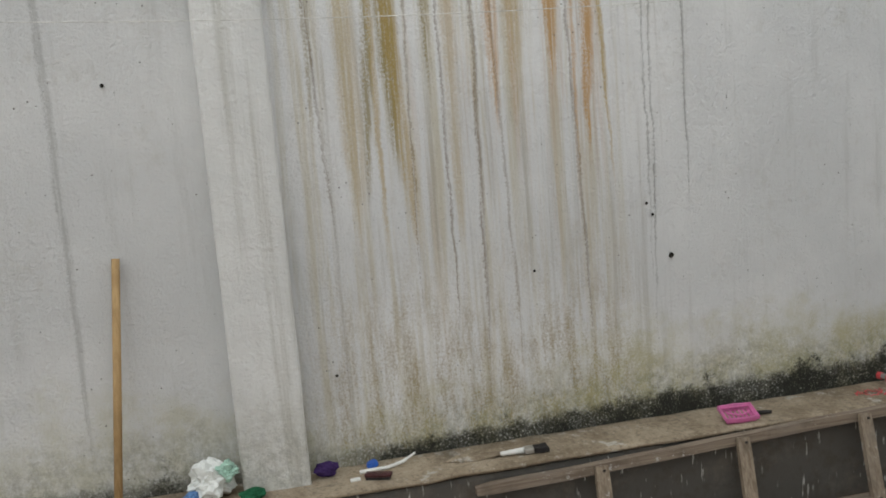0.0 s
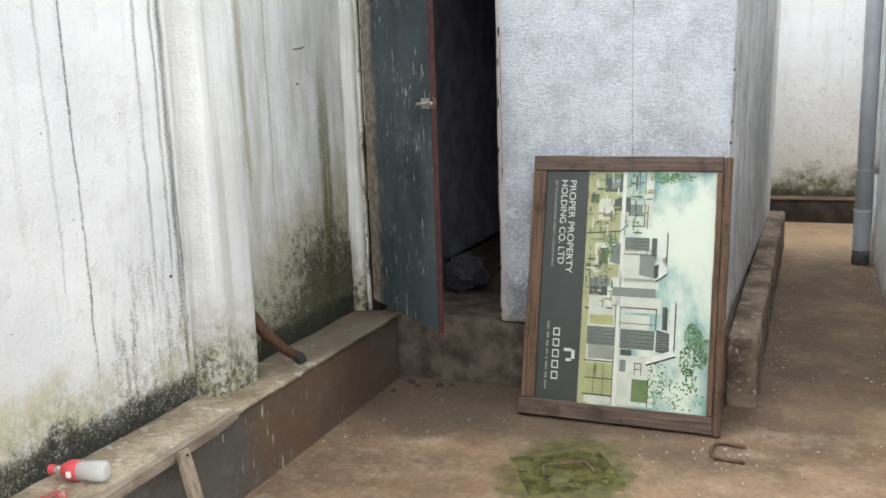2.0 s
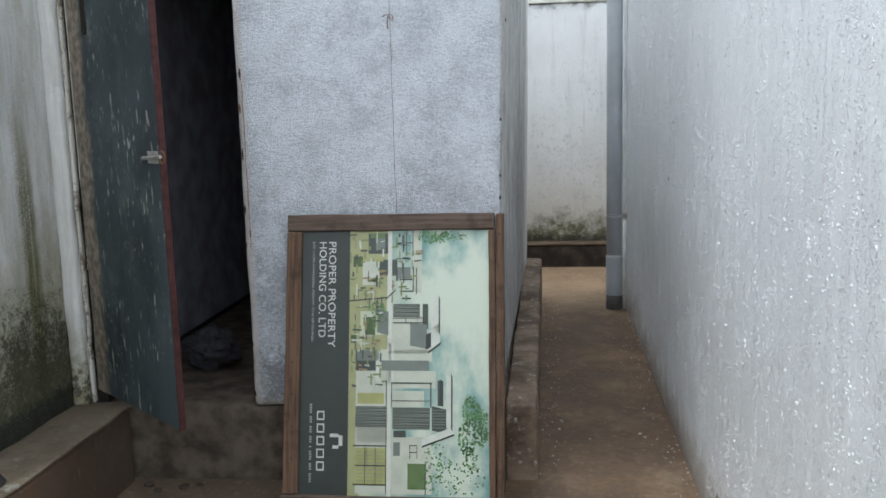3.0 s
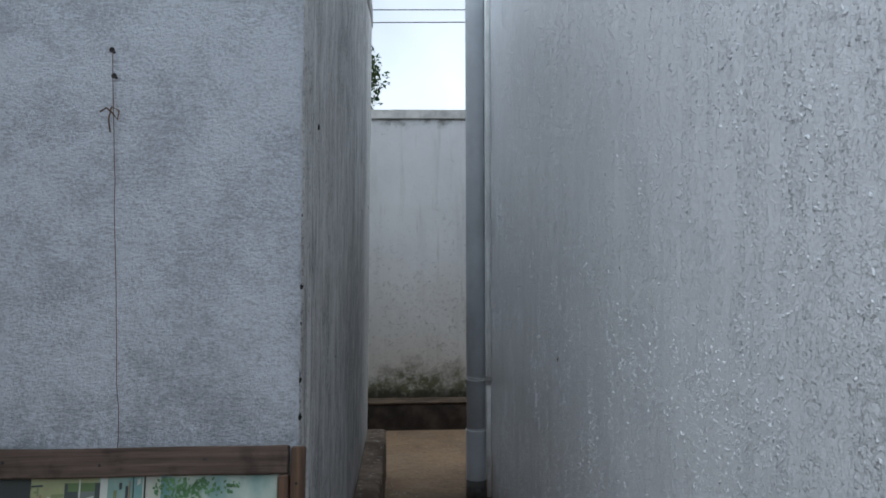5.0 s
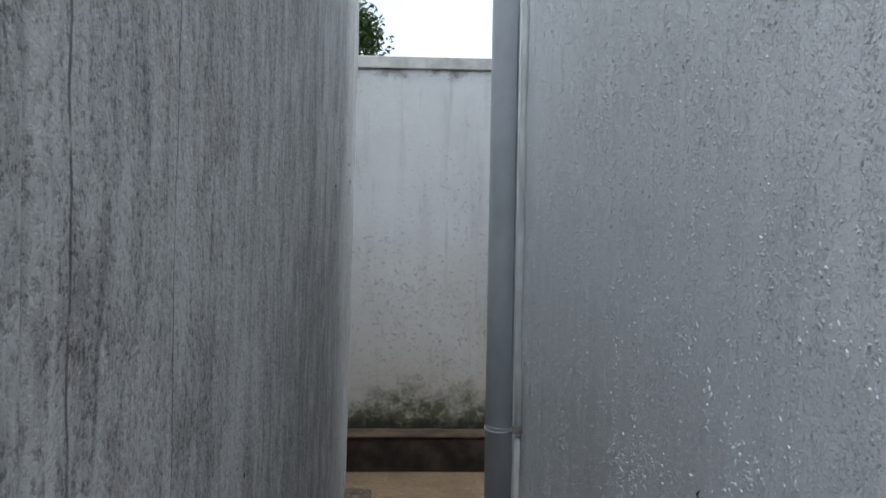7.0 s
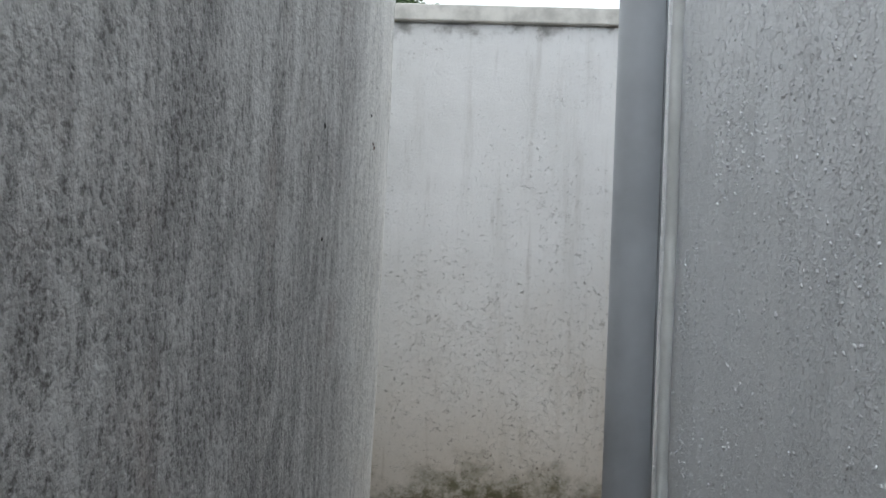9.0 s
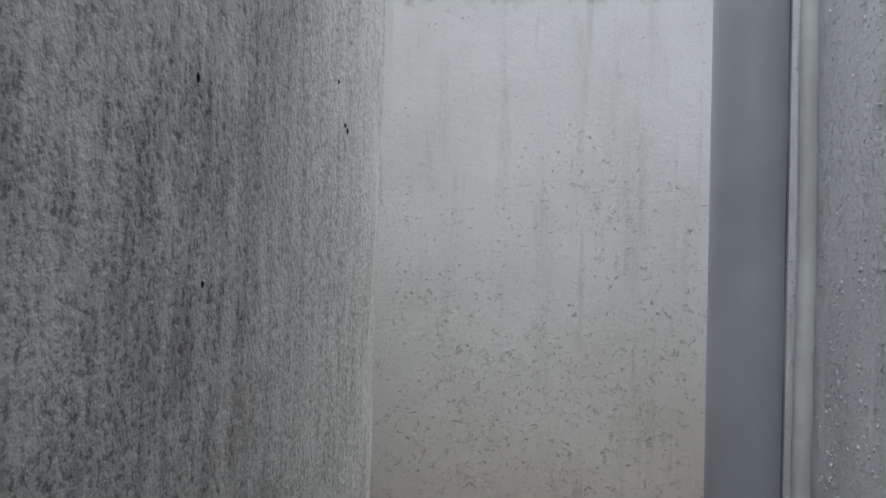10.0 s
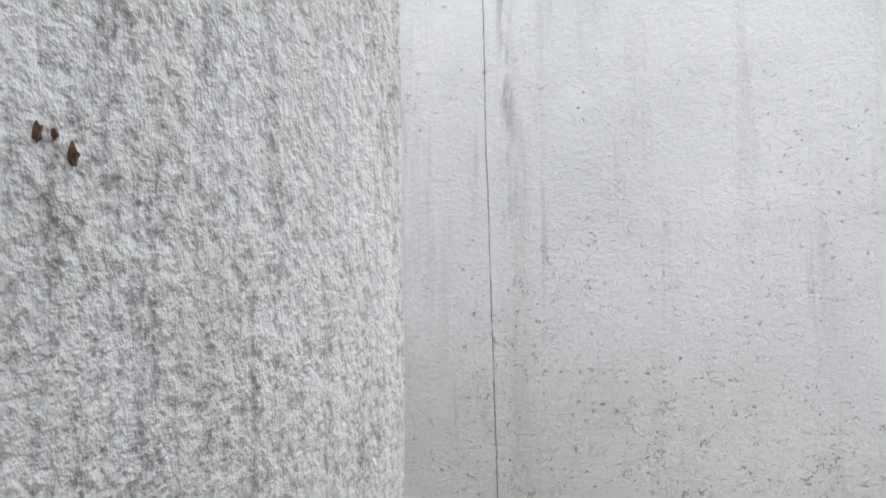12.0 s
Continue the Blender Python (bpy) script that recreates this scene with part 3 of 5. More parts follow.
def rough_block(x0, x1, y0, y1, z0, z1, cell, jitter, bevel=0.01, freq=3.0, shape=None):
    """A box of many faces whose surface wanders by some millimetres; shape(co) may move a point further."""
    bm = bmesh.new()
    spans = ((x0, x1), (y0, y1), (z0, z1))
    cuts = []
    for a, b in spans:
        n = max(1, min(90, round((b - a) / cell)))
        e = min(bevel, (b - a) / 4)
        cuts.append(sorted({a, a + e, b - e, b, *[a + (b - a) * k / n for k in range(1, n)]}))
    seen = {}

    def vert(p):
        key = tuple(round(c, 5) for c in p)
        if key not in seen:
            q = Vector(p)
            # round the arrises
            for i in range(3):
                j, k = (i + 1) % 3, (i + 2) % 3
                ej, ek = min(abs(p[j] - spans[j][0]), abs(p[j] - spans[j][1])), min(abs(p[k] - spans[k][0]), abs(p[k] - spans[k][1]))
                if ej < 1e-6 and ek < 1e-6:
                    for t in (j, k):
                        q[t] += bevel * 0.35 * (1 if abs(p[t] - spans[t][0]) < 1e-6 else -1)
            q += noise.noise_vector(Vector(p) * freq) * jitter + noise.noise_vector(Vector(p) * freq * 5) * jitter * 0.35
            if shape:
                q = shape(q)
            seen[key] = bm.verts.new(q)
        return seen[key]

    for i in range(3):
        j, k = (i + 1) % 3, (i + 2) % 3
        for side in spans[i]:
            for a, b in zip(cuts[j], cuts[j][1:]):
                for c, d in zip(cuts[k], cuts[k][1:]):
                    ring = []
                    for u, w in ((a, c), (b, c), (b, d), (a, d)):
                        p = [0, 0, 0]
                        p[i], p[j], p[k] = side, u, w
                        ring.append(vert(p))
                    bm.faces.new(ring)
    return bm


def tube(points, radius, sides=10, closed=False, bm=None, cap=True):
    """A round bar along points; radius is one number or one for each point."""
    bm = bm or bmesh.new()
    pts = [Vector(p) for p in points]
    rad = radius if isinstance(radius, (list, tuple)) else [radius] * len(pts)
    rings, up = [], None
    for i, p in enumerate(pts):
        a = pts[i - 1] if i or closed else p
        b = pts[(i + 1) % len(pts)] if i + 1 < len(pts) or closed else p
        d = (b - a).normalized()
        if up is None:
            up = d.orthogonal().normalized()
        up = (up - d * up.dot(d)).normalized()
        side = d.cross(up)
        rings.append([bm.verts.new(p + (up * math.cos(t) + side * math.sin(t)) * rad[i]) for t in (2 * math.pi * k / sides for k in range(sides))])
    pairs = list(zip(rings, rings[1:])) + ([(rings[-1], rings[0])] if closed else [])
    for r, q in pairs:
        for k in range(sides):
            bm.faces.new((r[k], r[(k + 1) % sides], q[(k + 1) % sides], q[k]))
    if cap and not closed:
        bm.faces.new(rings[0][::-1])
        bm.faces.new(rings[-1])
    return bm


def empty(name, m=None):
    ob = new(name)
    ob.matrix_world = m or Matrix()
    return ob


def structure(ob, label, category):
    return tagged(ob, label, category, kind="structure")


# ---- ground ----
def floor_height(x, y):
    return max(0.0, y - 4.6) * 0.018 + 0.006 * noise.noise(Vector((x * 0.9, y * 0.9, 0)))


bm = bmesh.new()
xs = [-60, -20, -8, -4] + [-3.2 + 0.1 * k for k in range(60)] + [4, 8, 20, 60]
ys = [-60, -20, -8] + [-6 + 0.1 * k for k in range(160)] + [11, 14, 24, 60]
grid = [[bm.verts.new((x, y, floor_height(x, y) if -6 <= y <= 10 and -3.3 < x < 3 else -0.01)) for y in ys] for x in xs]
for i in range(len(xs) - 1):
    for j in range(len(ys) - 1):
        bm.faces.new((grid[i][j], grid[i + 1][j], grid[i + 1][j + 1], grid[i][j + 1]))
structure(link("ground", bm, FLOOR, smooth=True), "worn brown concrete yard floor with stains and moss", "floor")

# ---- boundary wall with its pilasters and ledge ----
west = structure(link("wall_west", rough_block(-3.25, -3.0, -6.0, 9.62, -0.05, 3.1, 0.16, 0.004, 0.012), WEST), "white plastered boundary wall with rust streaks and black mould", "wall")
for y0, y1 in ((-0.43, -0.195), (2.97, 3.215), (-4.1, -3.86)):
    part("pilaster", rough_block(-3.02, -2.868, y0, y1, 0.30, 3.1, 0.05, 0.0035, 0.012, 3.5), PILASTER, west, "white plastered pilaster with a mouldy foot", smooth=True)
part("coping", rough_block(-3.30, -2.94, -6.0, 9.62, 3.1, 3.18, 0.2, 0.003), COPING, west)
ledge = structure(link("ledge", rough_block(-3.0, -2.755, -6.0, 4.33, -0.05, 0.335, 0.11, 0.004, 0.02, 4.0), LEDGE_FRONT), "bare cement footing ledge splashed with whitewash", "ledge")
part("ledge_top", rough_block(-3.0, -2.742, -6.0, 4.335, 0.338, 0.356, 0.04, 0.006, 0.008, 9.0), LEDGE_TOP, ledge, "worn brown cement top with white splashes", smooth=True)

# ---- end wall ----
end = structure(link("wall_end", rough_block(-3.0, 6.0, 9.375, 9.62, -0.05, 2.562, 0.14, 0.004, 0.012), END, smooth=True), "weathered white end wall with moss at its foot", "wall")
part("coping", rough_block(-3.0, 6.0, 9.345, 9.66, 2.565, 2.638, 0.12, 0.002, 0.005, 5.0), COPING, end, "weathered grey cement coping")
end_ledge = structure(link("end_ledge", rough_block(-3.0, 6.0, 9.20, 9.374, -0.05, 0.292, 0.12, 0.004, 0.012, 4.0), DARK_CEMENT, smooth=True), "dark brown cement footing ledge", "ledge")
# top face has a lighter brown than the ledge front
part("ledge_top", rough_block(-3.0, 6.0, 9.192, 9.373, 0.294, 0.312, 0.07, 0.004, 0.006, 7.0), BROWN_CEMENT, end_ledge, "worn brown cement top", smooth=True)

# ---- shed ----
DOOR0, DOOR1, DOOR_TOP = -2.870, -2.19, 2.42


def side_bow(y):
    """How far the side wall comes into the passage along its length."""
    return 0.052 * min(1.0, max(0.0, (y - 4.9) / 2.9))


def shed_side(q):
    lean = 0.018 * (q.z - 1.5)
    return Vector((q.x + lean + side_bow(q.y), q.y, q.z))


structure(link("wall_shed_side", rough_block(-1.27, -1.103, 4.478, 8.015, 0.34, 3.0, 0.09, 0.004, 0.016, 4.0, shed_side), SIDE, smooth=True), "grey dirty roughcast side wall of the shed", "wall")
front = structure(link("wall_shed_front", rough_block(DOOR1, -1.106, 4.33, 4.476, 0.345, 3.0, 0.10, 0.004, 0.016, 5.0,
                       lambda q: Vector((q.x + (0.020 * (q.z - 1.4) if q.x > -1.3 else 0), q.y, q.z))), [FRONT, SIDE], smooth=True), "white roughcast front wall of the shed", "wall")
for f in front.data.polygons:
    if f.normal.x > 0.6 and f.center.x > -1.2:
        f.material_index = 1
part("lintel", rough_block(-3.0, DOOR1 - 0.002, 4.332, 4.476, DOOR_TOP, 3.0, 0.15, 0.004), FRONT, front)
part("door_jamb", rough_block(-3.0, -2.930, 4.285, 4.476, 0.35, DOOR_TOP, 0.05, 0.007, 0.012, 6.0), PILASTER, front, "flaking white plaster door jamb", smooth=True)
# Added strip: its black colour is the shade in the gaps between the boards
part("gap_backing", rough_block(-2.929, DOOR0 + 0.012, 4.336, 4.42, 0.35, DOOR_TOP, 0.08, 0.003, 0.004), BLACK_GAP, front, "added black backing strip for the dark gap beside the door")
part("door_frame_board", rough_block(-2.922, -2.906, 4.306, 4.334, 0.36, DOOR_TOP, 0.05, 0.004, 0.004, 9.0), FLAKED, front, "whitewashed wooden frame board", smooth=True)
part("cover_strip", rough_block(-2.888, -2.874, 4.304, 4.334, 0.95, DOOR_TOP, 0.05, 0.004, 0.004, 8.0), FLAKED, front, "flaking white cover strip", smooth=True)
structure(link("wall_shed_back", rough_block(-3.0, -1.272, 7.88, 8.028, 0.34, 3.0, 0.2, 0.004), SIDE), "grey back wall of the shed", "wall")
structure(link("wall_shed_inner", block(-1.29, -1.272, 4.48, 7.87, 0.37, 2.98), LINING_GREY), "dark bare inner wall of the shed", "wall")
structure(link("wall_shed_lining", block(-2.998, -2.98, 4.48, 7.87, 0.37, 2.98), LINING_GREY), "dark bare inner wall of the shed", "wall")
structure(link("wall_shed_rear_lining", block(-2.978, -1.292, 7.85, 7.87, 0.37, 2.98), LINING_GREY), "dark bare inner wall of the shed", "wall")
structure(link("ceiling", rough_block(-3.0, -1.02, 4.25, 8.10, 3.004, 3.14, 0.25, 0.003), SLAB), "grey concrete shed roof slab", "ceiling")
structure(link("floor_shed", rough_block(-3.0, -1.11, 4.345, 8.02, -0.05, 0.338, 0.12, 0.004, 0.015, 5.0), PLINTH, smooth=True), "dark cement plinth and sill of the shed", "floor")
structure(link("footing", rough_block(-1.108, -0.975, 4.40, 7.98, -0.05, 0.335, 0.05, 0.011, 0.012, 6.0,
               lambda q: Vector((q.x + 0.006 * (q.y - 4.4), q.y, q.z + (0.012 * (q.y - 4.4) if q.z > 0.2 else 0)))), FOOTING, smooth=True), "rough chipped cement footing beside the shed wall", "footing")


# ---- house ----
def house_lean(q):
    return Vector((q.x + (0.002 * (q.y - 4.2) if q.x < 0 else 0), q.y, q.z))


house = structure(link("wall_house", rough_block(-0.309, 0.0, 2.15, 8.0, -0.05, 4.6, 0.14, 0.004, 0.014, 3.0, house_lean), HOUSE, smooth=True), "glossy white roughcast house wall", "wall")


def thrown_grains(count, y0, y1, z0, z1):
    """Small sharp lumps of thrown cement under the paint, crowded in upright trails."""
    rng = random.Random(8)
    verts, faces = [], []
    while count:
        y, z = rng.uniform(y0, y1), rng.uniform(z0, z1)
        crowd = noise.noise(Vector((0, y * 22, z * 2.6))) + 0.8 * noise.noise(Vector((3, y * 4, z * 4)))
        if rng.random() > 0.30 + 0.85 * crowd:
            continue
        count -= 1
        q = Vector((-0.309, y, z))
        x = house_lean(q).x + noise.noise_vector(q * 3.0).x * 0.004 + noise.noise_vector(q * 15.0).x * 0.0014 + 0.0015
        r = rng.choice((0.0014, 0.0018, 0.0024, 0.0032, 0.0042))
        tall, turn, n = r * rng.uniform(0.6, 1.05), rng.uniform(0, 6.28), 5
        long, slant = rng.uniform(1.0, 1.9), rng.uniform(0.0, 3.14)
        cs, sn = math.cos(slant), math.sin(slant)
        base = len(verts)
        for scale, depth in ((1.0, 0.0), (0.55, 0.8)):
            for k in range(n):
                a = turn + 6.283 * k / n
                w = scale * rng.uniform(0.6, 1.35)
                p, q2 = r * w * long * math.cos(a), r * w * math.sin(a)
                verts.append((x - tall * depth - (0 if depth else -0.002), y + p * cs - q2 * sn, z + p * sn + q2 * cs))
        verts.append((x - tall, y, z - r * 0.2))
        for k in range(n):
            j = (k + 1) % n
            faces += [(base + k, base + j, base + n + j, base + n + k), (base + n + k, base + n + j, base + 2 * n)]
    me = bpy.data.meshes.new("thrown_grain")
    me.from_pydata(verts, [], faces)
    me.materials.append(HOUSE)
    ob = new("thrown_grain", me)
    ob.parent = house
    return tagged(ob, "glossy white thrown cement grains", kind="stuff")


thrown_grains(70000, 2.2, 7.95, 0.1, 2.9)
structure(link("wall_house_front", rough_block(0.002, 6.0, 2.15, 2.45, -0.05, 4.6, 0.4, 0.004), HOUSE), "white roughcast house front", "wall")
structure(link("wall_house_back", rough_block(0.002, 6.0, 7.7, 7.998, -0.05, 4.6, 0.4, 0.004), HOUSE), "white roughcast house back", "wall")
structure(link("ceiling_house", block(-0.30, 6.0, 2.15, 8.0, 4.604, 4.75), SLAB), "grey concrete house roof slab", "ceiling")
structure(link("wall_yard_south", rough_block(-3.0, 6.0, -6.2, -6.0, -0.05, 3.0, 0.4, 0.004), END), "white yard wall", "wall")
structure(link("wall_yard_east", rough_block(5.8, 6.0, -5.998, 2.148, -0.05, 2.6, 0.4, 0.004), END), "white yard wall", "wall")


# ---- materials of the things ----
WEATHERED = wood_material("weathered_grey_brown_wood", (0.31, 0.255, 0.20), (0.17, 0.13, 0.10), "y", splash=0.7)
RUNG = wood_material("weathered_rung_wood", (0.34, 0.28, 0.215), (0.19, 0.145, 0.105), "z", splash=0.7)
FRAME_X = wood_material("reddish_brown_board", (0.135, 0.095, 0.075), (0.060, 0.042, 0.034), "x", 0.6)
FRAME_Z = wood_material("brown_batten", (0.145, 0.088, 0.056), (0.065, 0.040, 0.028), "z", 0.6)
POLE_WOOD = wood_material("pale_pole_wood", (0.50, 0.34, 0.17), (0.36, 0.23, 0.11), "z", 0.2)
DARK_WOOD = wood_material("dark_brown_wood", (0.11, 0.055, 0.032), (0.045, 0.024, 0.016), "z")
STEEL = plain("worn_steel", (0.42, 0.41, 0.39), 0.45, 0.5, 0.8)
RUST = plain("rusty_steel", (0.14, 0.085, 0.055), 0.85, 0.3, 0.3, 0.4)
DARK_RUST = plain("dark_rusty_steel", (0.13, 0.095, 0.066), 0.9, 0.2, 0.2, 0.4)
NAIL = plain("dark_nail_head", (0.035, 0.03, 0.028), 0.7)
PVC = plain("grey_pvc", (0.47, 0.50, 0.54), 0.42, 0.45, vary=0.10, scale=4)
PVC_DIRTY = plain("soiled_grey_pvc", (0.10, 0.10, 0.10), 0.7)
CONDUIT = plain("white_conduit", (0.76, 0.78, 0.78), 0.5, vary=0.12, scale=9)
PINK = plain("pink_plastic", (0.60, 0.15, 0.36), 0.4, 0.5, vary=0.12)
RED = plain("red_plastic", (0.55, 0.07, 0.08), 0.35, 0.5, vary=0.1)
WHITE = plain("white_plastic", (0.75, 0.75, 0.73), 0.5, vary=0.1)
BLUE = plain("blue_plastic", (0.03, 0.12, 0.50), 0.45, vary=0.1)
PURPLE = plain("purple_cloth", (0.055, 0.03, 0.11), 0.95, 0.1)
GREEN_CLOTH = plain("green_cloth", (0.02, 0.11, 0.055), 0.95, 0.1)
BLACK = plain("black_rubber", (0.025, 0.022, 0.022), 0.7)
GREY_BAG = plain("grey_woven_sack", (0.05, 0.05, 0.06), 0.9, 0.15)
FLAKE = plain("white_paint_flakes", (0.40, 0.385, 0.355), 0.8)
RED_EDGE = plain("red_oxide_paint", (0.052, 0.017, 0.017), 0.7, vary=0.35)
WIRE = plain("thin_grey_wire", (0.62, 0.62, 0.60), 0.6, 0.4, 0.5)
HOLE = plain("dark_hole", (0.03, 0.028, 0.025), 0.95, 0.1)


def clear_plastic():
    m = Mat("clear_bottle_plastic", 0.08, 0.5)
    m.b.inputs["Transmission Weight"].default_value = 0.68
    m.b.inputs["IOR"].default_value = 1.2
    return m.done(m.mix(m.step(m.noise(20, 3), 0.3, 0.7), (0.78, 0.80, 0.80), (0.9, 0.9, 0.9)))


def door_material():
    """Dark blue-green paint, scratched, and splashed with whitewash."""
    m = Mat("scratched_blue_green_paint", 0.6, 0.35)
    x, z = m.axis("x"), m.axis("z")
    col = m.mix(m.step(m.noise(2.2, 5, s=(1, 1, 0.5)), 0.35, 0.65), (0.020, 0.030, 0.037), (0.055, 0.075, 0.086))
    worn = m.mul(m.step(m.noise(5, 5, 0.7, off=(2, 0, 1)), 0.5, 0.68), 0.45)
    col = m.mix(worn, col, (0.11, 0.13, 0.135))
    nick = m.mul(m.step(m.noise(26, 5, 0.8, s=(1.6, 1, 0.6), off=(1, 0, 7)), 0.60, 0.66), m.step(m.noise(3.0, 3, off=(6, 0, 0)), 0.44, 0.6))
    col = m.mix(m.mul(nick, 0.75), col, (0.42, 0.40, 0.35))
    drop = m.mul(m.step(m.noise(1.0, 3, 0.6, s=(44, 1, 9)), 0.60, 0.66), m.step(m.noise(3.4, 3, off=(3, 0, 2)), 0.42, 0.56))
    col = m.mix(m.mul(drop, 0.8), col, (0.45, 0.45, 0.41))
    cement = m.mul(m.step(m.add(x, m.mul(m.noise(7, 5, 0.7), 0.16)), 0.24, 0.17), 0.9)
    col = m.mix(cement, col, m.mix(m.step(m.noise(25, 4), 0.35, 0.65), (0.14, 0.115, 0.09), (0.32, 0.27, 0.21)))
    m.bump(m.add(m.noise(40, 4), m.mul(m.add(drop, cement), 1.5)), 0.4, 0.004)
    return m.done(col)


CLEAR, DOOR_PAINT = clear_plastic(), door_material()


def thing(name, label, category, group="", m=None):
    return tagged(empty(name, m), label, category, group)


def whole(name, bm, material, label, category, smooth=False, group="", m=None):
    ob = link(name, bm, material, None, smooth)
    if m:
        ob.matrix_world = m
    return tagged(ob, label, category, group)


def crumpled(radius, squash, seed, folds=1.0, sub=4):
    """A crumpled soft lump with sharp folds, resting on z = 0."""
    bm = bmesh.new()
    bmesh.ops.create_icosphere(bm, subdivisions=sub, radius=1)
    off = Vector((seed * 3.1, seed * 1.7, seed))
    for v in bm.verts:
        n = v.co.normalized()
        d = 1 + folds * (0.35 * noise.noise(n * 1.6 + off) + 0.28 * abs(noise.noise(n * 3.3 + off)) - 0.22 * abs(noise.noise(n * 6.5 + off)))
        v.co = Vector((n.x * squash[0], n.y * squash[1], n.z * squash[2])) * radius * d
    low = min(v.co.z for v in bm.verts)
    for v in bm.verts:
        v.co.z = max(0.0, v.co.z - low - radius * 0.12)
    return bm


def disc(radius, z0, z1, sides=14, cx=0.0, cy=0.0):
    return tube([(cx, cy, z0), (cx, cy, z1)], radius, sides)


# ---- shed door ----
door = structure(empty("door_1", pose(-2.856, 4.322, 0.425, 0, 0, -40.5)), "open dark blue-green shed door with scratched paint", "door")
part("leaf", rough_block(0.0, 0.752, -0.036, -0.012, 0.0, 1.97, 0.10, 0.0025, 0.004, 3.0), DOOR_PAINT, door)
part("edge_strip", rough_block(0.753, 0.762, -0.037, -0.011, 0.0, 1.97, 0.05, 0.002, 0.003), RED_EDGE, door, "red oxide painted edge strip")
bolt = part("bolt", tube([(0.645, -0.048, 1.020), (0.785, -0.048, 1.028)], 0.007, 8), STEEL, door, "steel sliding bolt")
part("bolt_plate", block(0.668, 0.745, -0.041, -0.036, 1.002, 1.046, 0.001), STEEL, bolt)
part("keeper_ring", tube([(0.793 + 0.022 * math.cos(a), -0.045, 1.025 + 0.022 * math.sin(a)) for a in (2 * math.pi * k / 12 for k in range(12))], 0.004, 6, True), RUST, bolt, "rusty keeper ring")
for z in (0.22, 1.68):
    part("hinge", disc(0.010, z - 0.05, z + 0.05, 10, -0.004, -0.020), RUST, door, "rusty barrel hinge")
part("patch", block(0.16, 0.20, -0.0405, -0.0365, 1.50, 1.66, 0.002), HOLE, door, "black square patch")

# ---- advertising board leaning on the shed ----
LEAN = math.degrees(math.atan2(0.307, 1.165))
board = thing("advertising_board", "wood-framed building advert leaning on the white shed wall, print turned sideways", "signboard", m=pose(-1.988, 4.016, 0.008, -LEAN))
BW, BH = 0.888, 1.203
for name, x0, x1, z0, z1, mat in (("top_rail", 0.0, BW - 0.035, BH - 0.068, BH, FRAME_X), ("bottom_rail", -0.012, BW - 0.03, 0.0, 0.075, FRAME_X),
                                  ("side_batten", 0.0, 0.062, 0.077, BH - 0.07, FRAME_Z), ("side_batten", BW - 0.058, BW - 0.032, 0.077, BH - 0.07, FRAME_Z), ("outer_batten", BW - 0.029, BW + 0.004, -0.006, BH - 0.004, FRAME_Z)):
    part(name, rough_block(x0, x1, -0.034, -0.004, z0, z1, 0.06, 0.0025, 0.004, 7.0), mat, board)
for k in range(9):
    for x in (0.03, BW - 0.012):
        part("nail_head", tube([(x + 0.006 * math.sin(k * 7), -0.037, 0.09 + 0.128 * k), (x + 0.006 * math.sin(k * 7), -0.0335, 0.09 + 0.128 * k)], 0.004, 8), NAIL, board)
for x, z in ((0.12, 0.04), (0.33, 0.035), (0.55, 0.045), (0.76, 0.03), (0.2, BH - 0.03), (0.42, BH - 0.04), (0.66, BH - 0.03)):
    part("nail_head", tube([(x, -0.037, z), (x, -0.0335, z)], 0.004, 8), NAIL, board)


def print_paint(name, c, vary=0.08, rough=0.38):
    return plain(name, tuple(q * 0.62 for q in c), rough, 0.45, vary=vary, scale=14, bump=0.02)


def cloudy_print():
    m = Mat("printed_cloudy_sky", 0.36, 0.45)
    x = m.axis("x")
    n = m.noise(2.6, 5, 0.6, s=(1.3, 1, 0.8), off=(0.3, 0, 1.1))
    col = m.mix(m.step(n, 0.40, 0.62), (0.53, 0.59, 0.50), (0.14, 0.29, 0.28))
    col = m.mix(m.mul(m.step(x, 0.52, 0.30), 0.7), col, (0.46, 0.48, 0.33))
    return m.done(col)


PX0, PX1, PZ0, PZ1 = 0.060, BW - 0.056, 0.073, BH - 0.066
part("print", block(PX0, PX1, -0.016, -0.008, PZ0, PZ1), cloudy_print(), board, "pale printed sky and house picture")


def patch(bm, u0, u1, v0, v1, lift, skew=0.0):
    """A flat printed shape; u runs across the board, v down it, both from 0 to 1."""
    y = -0.0162 - 0.0003 * lift
    ring = []
    for u, v in ((u0, v0), (u1, v0 + skew), (u1, v1 + skew), (u0, v1)):
        ring.append(bm.verts.new((PX0 + (PX1 - PX0) * u, y, PZ1 - (PZ1 - PZ0) * v)))
    bm.faces.new(ring)


def patches(name, colour, rows, lift, label=""):
    bm = bmesh.new()
    for row in rows:
        patch(bm, *row[:4], lift, row[4] if len(row) > 4 else 0.0)
    return tagged(part(name, bm, print_paint("printed_" + name, colour), board, label), kind="stuff")


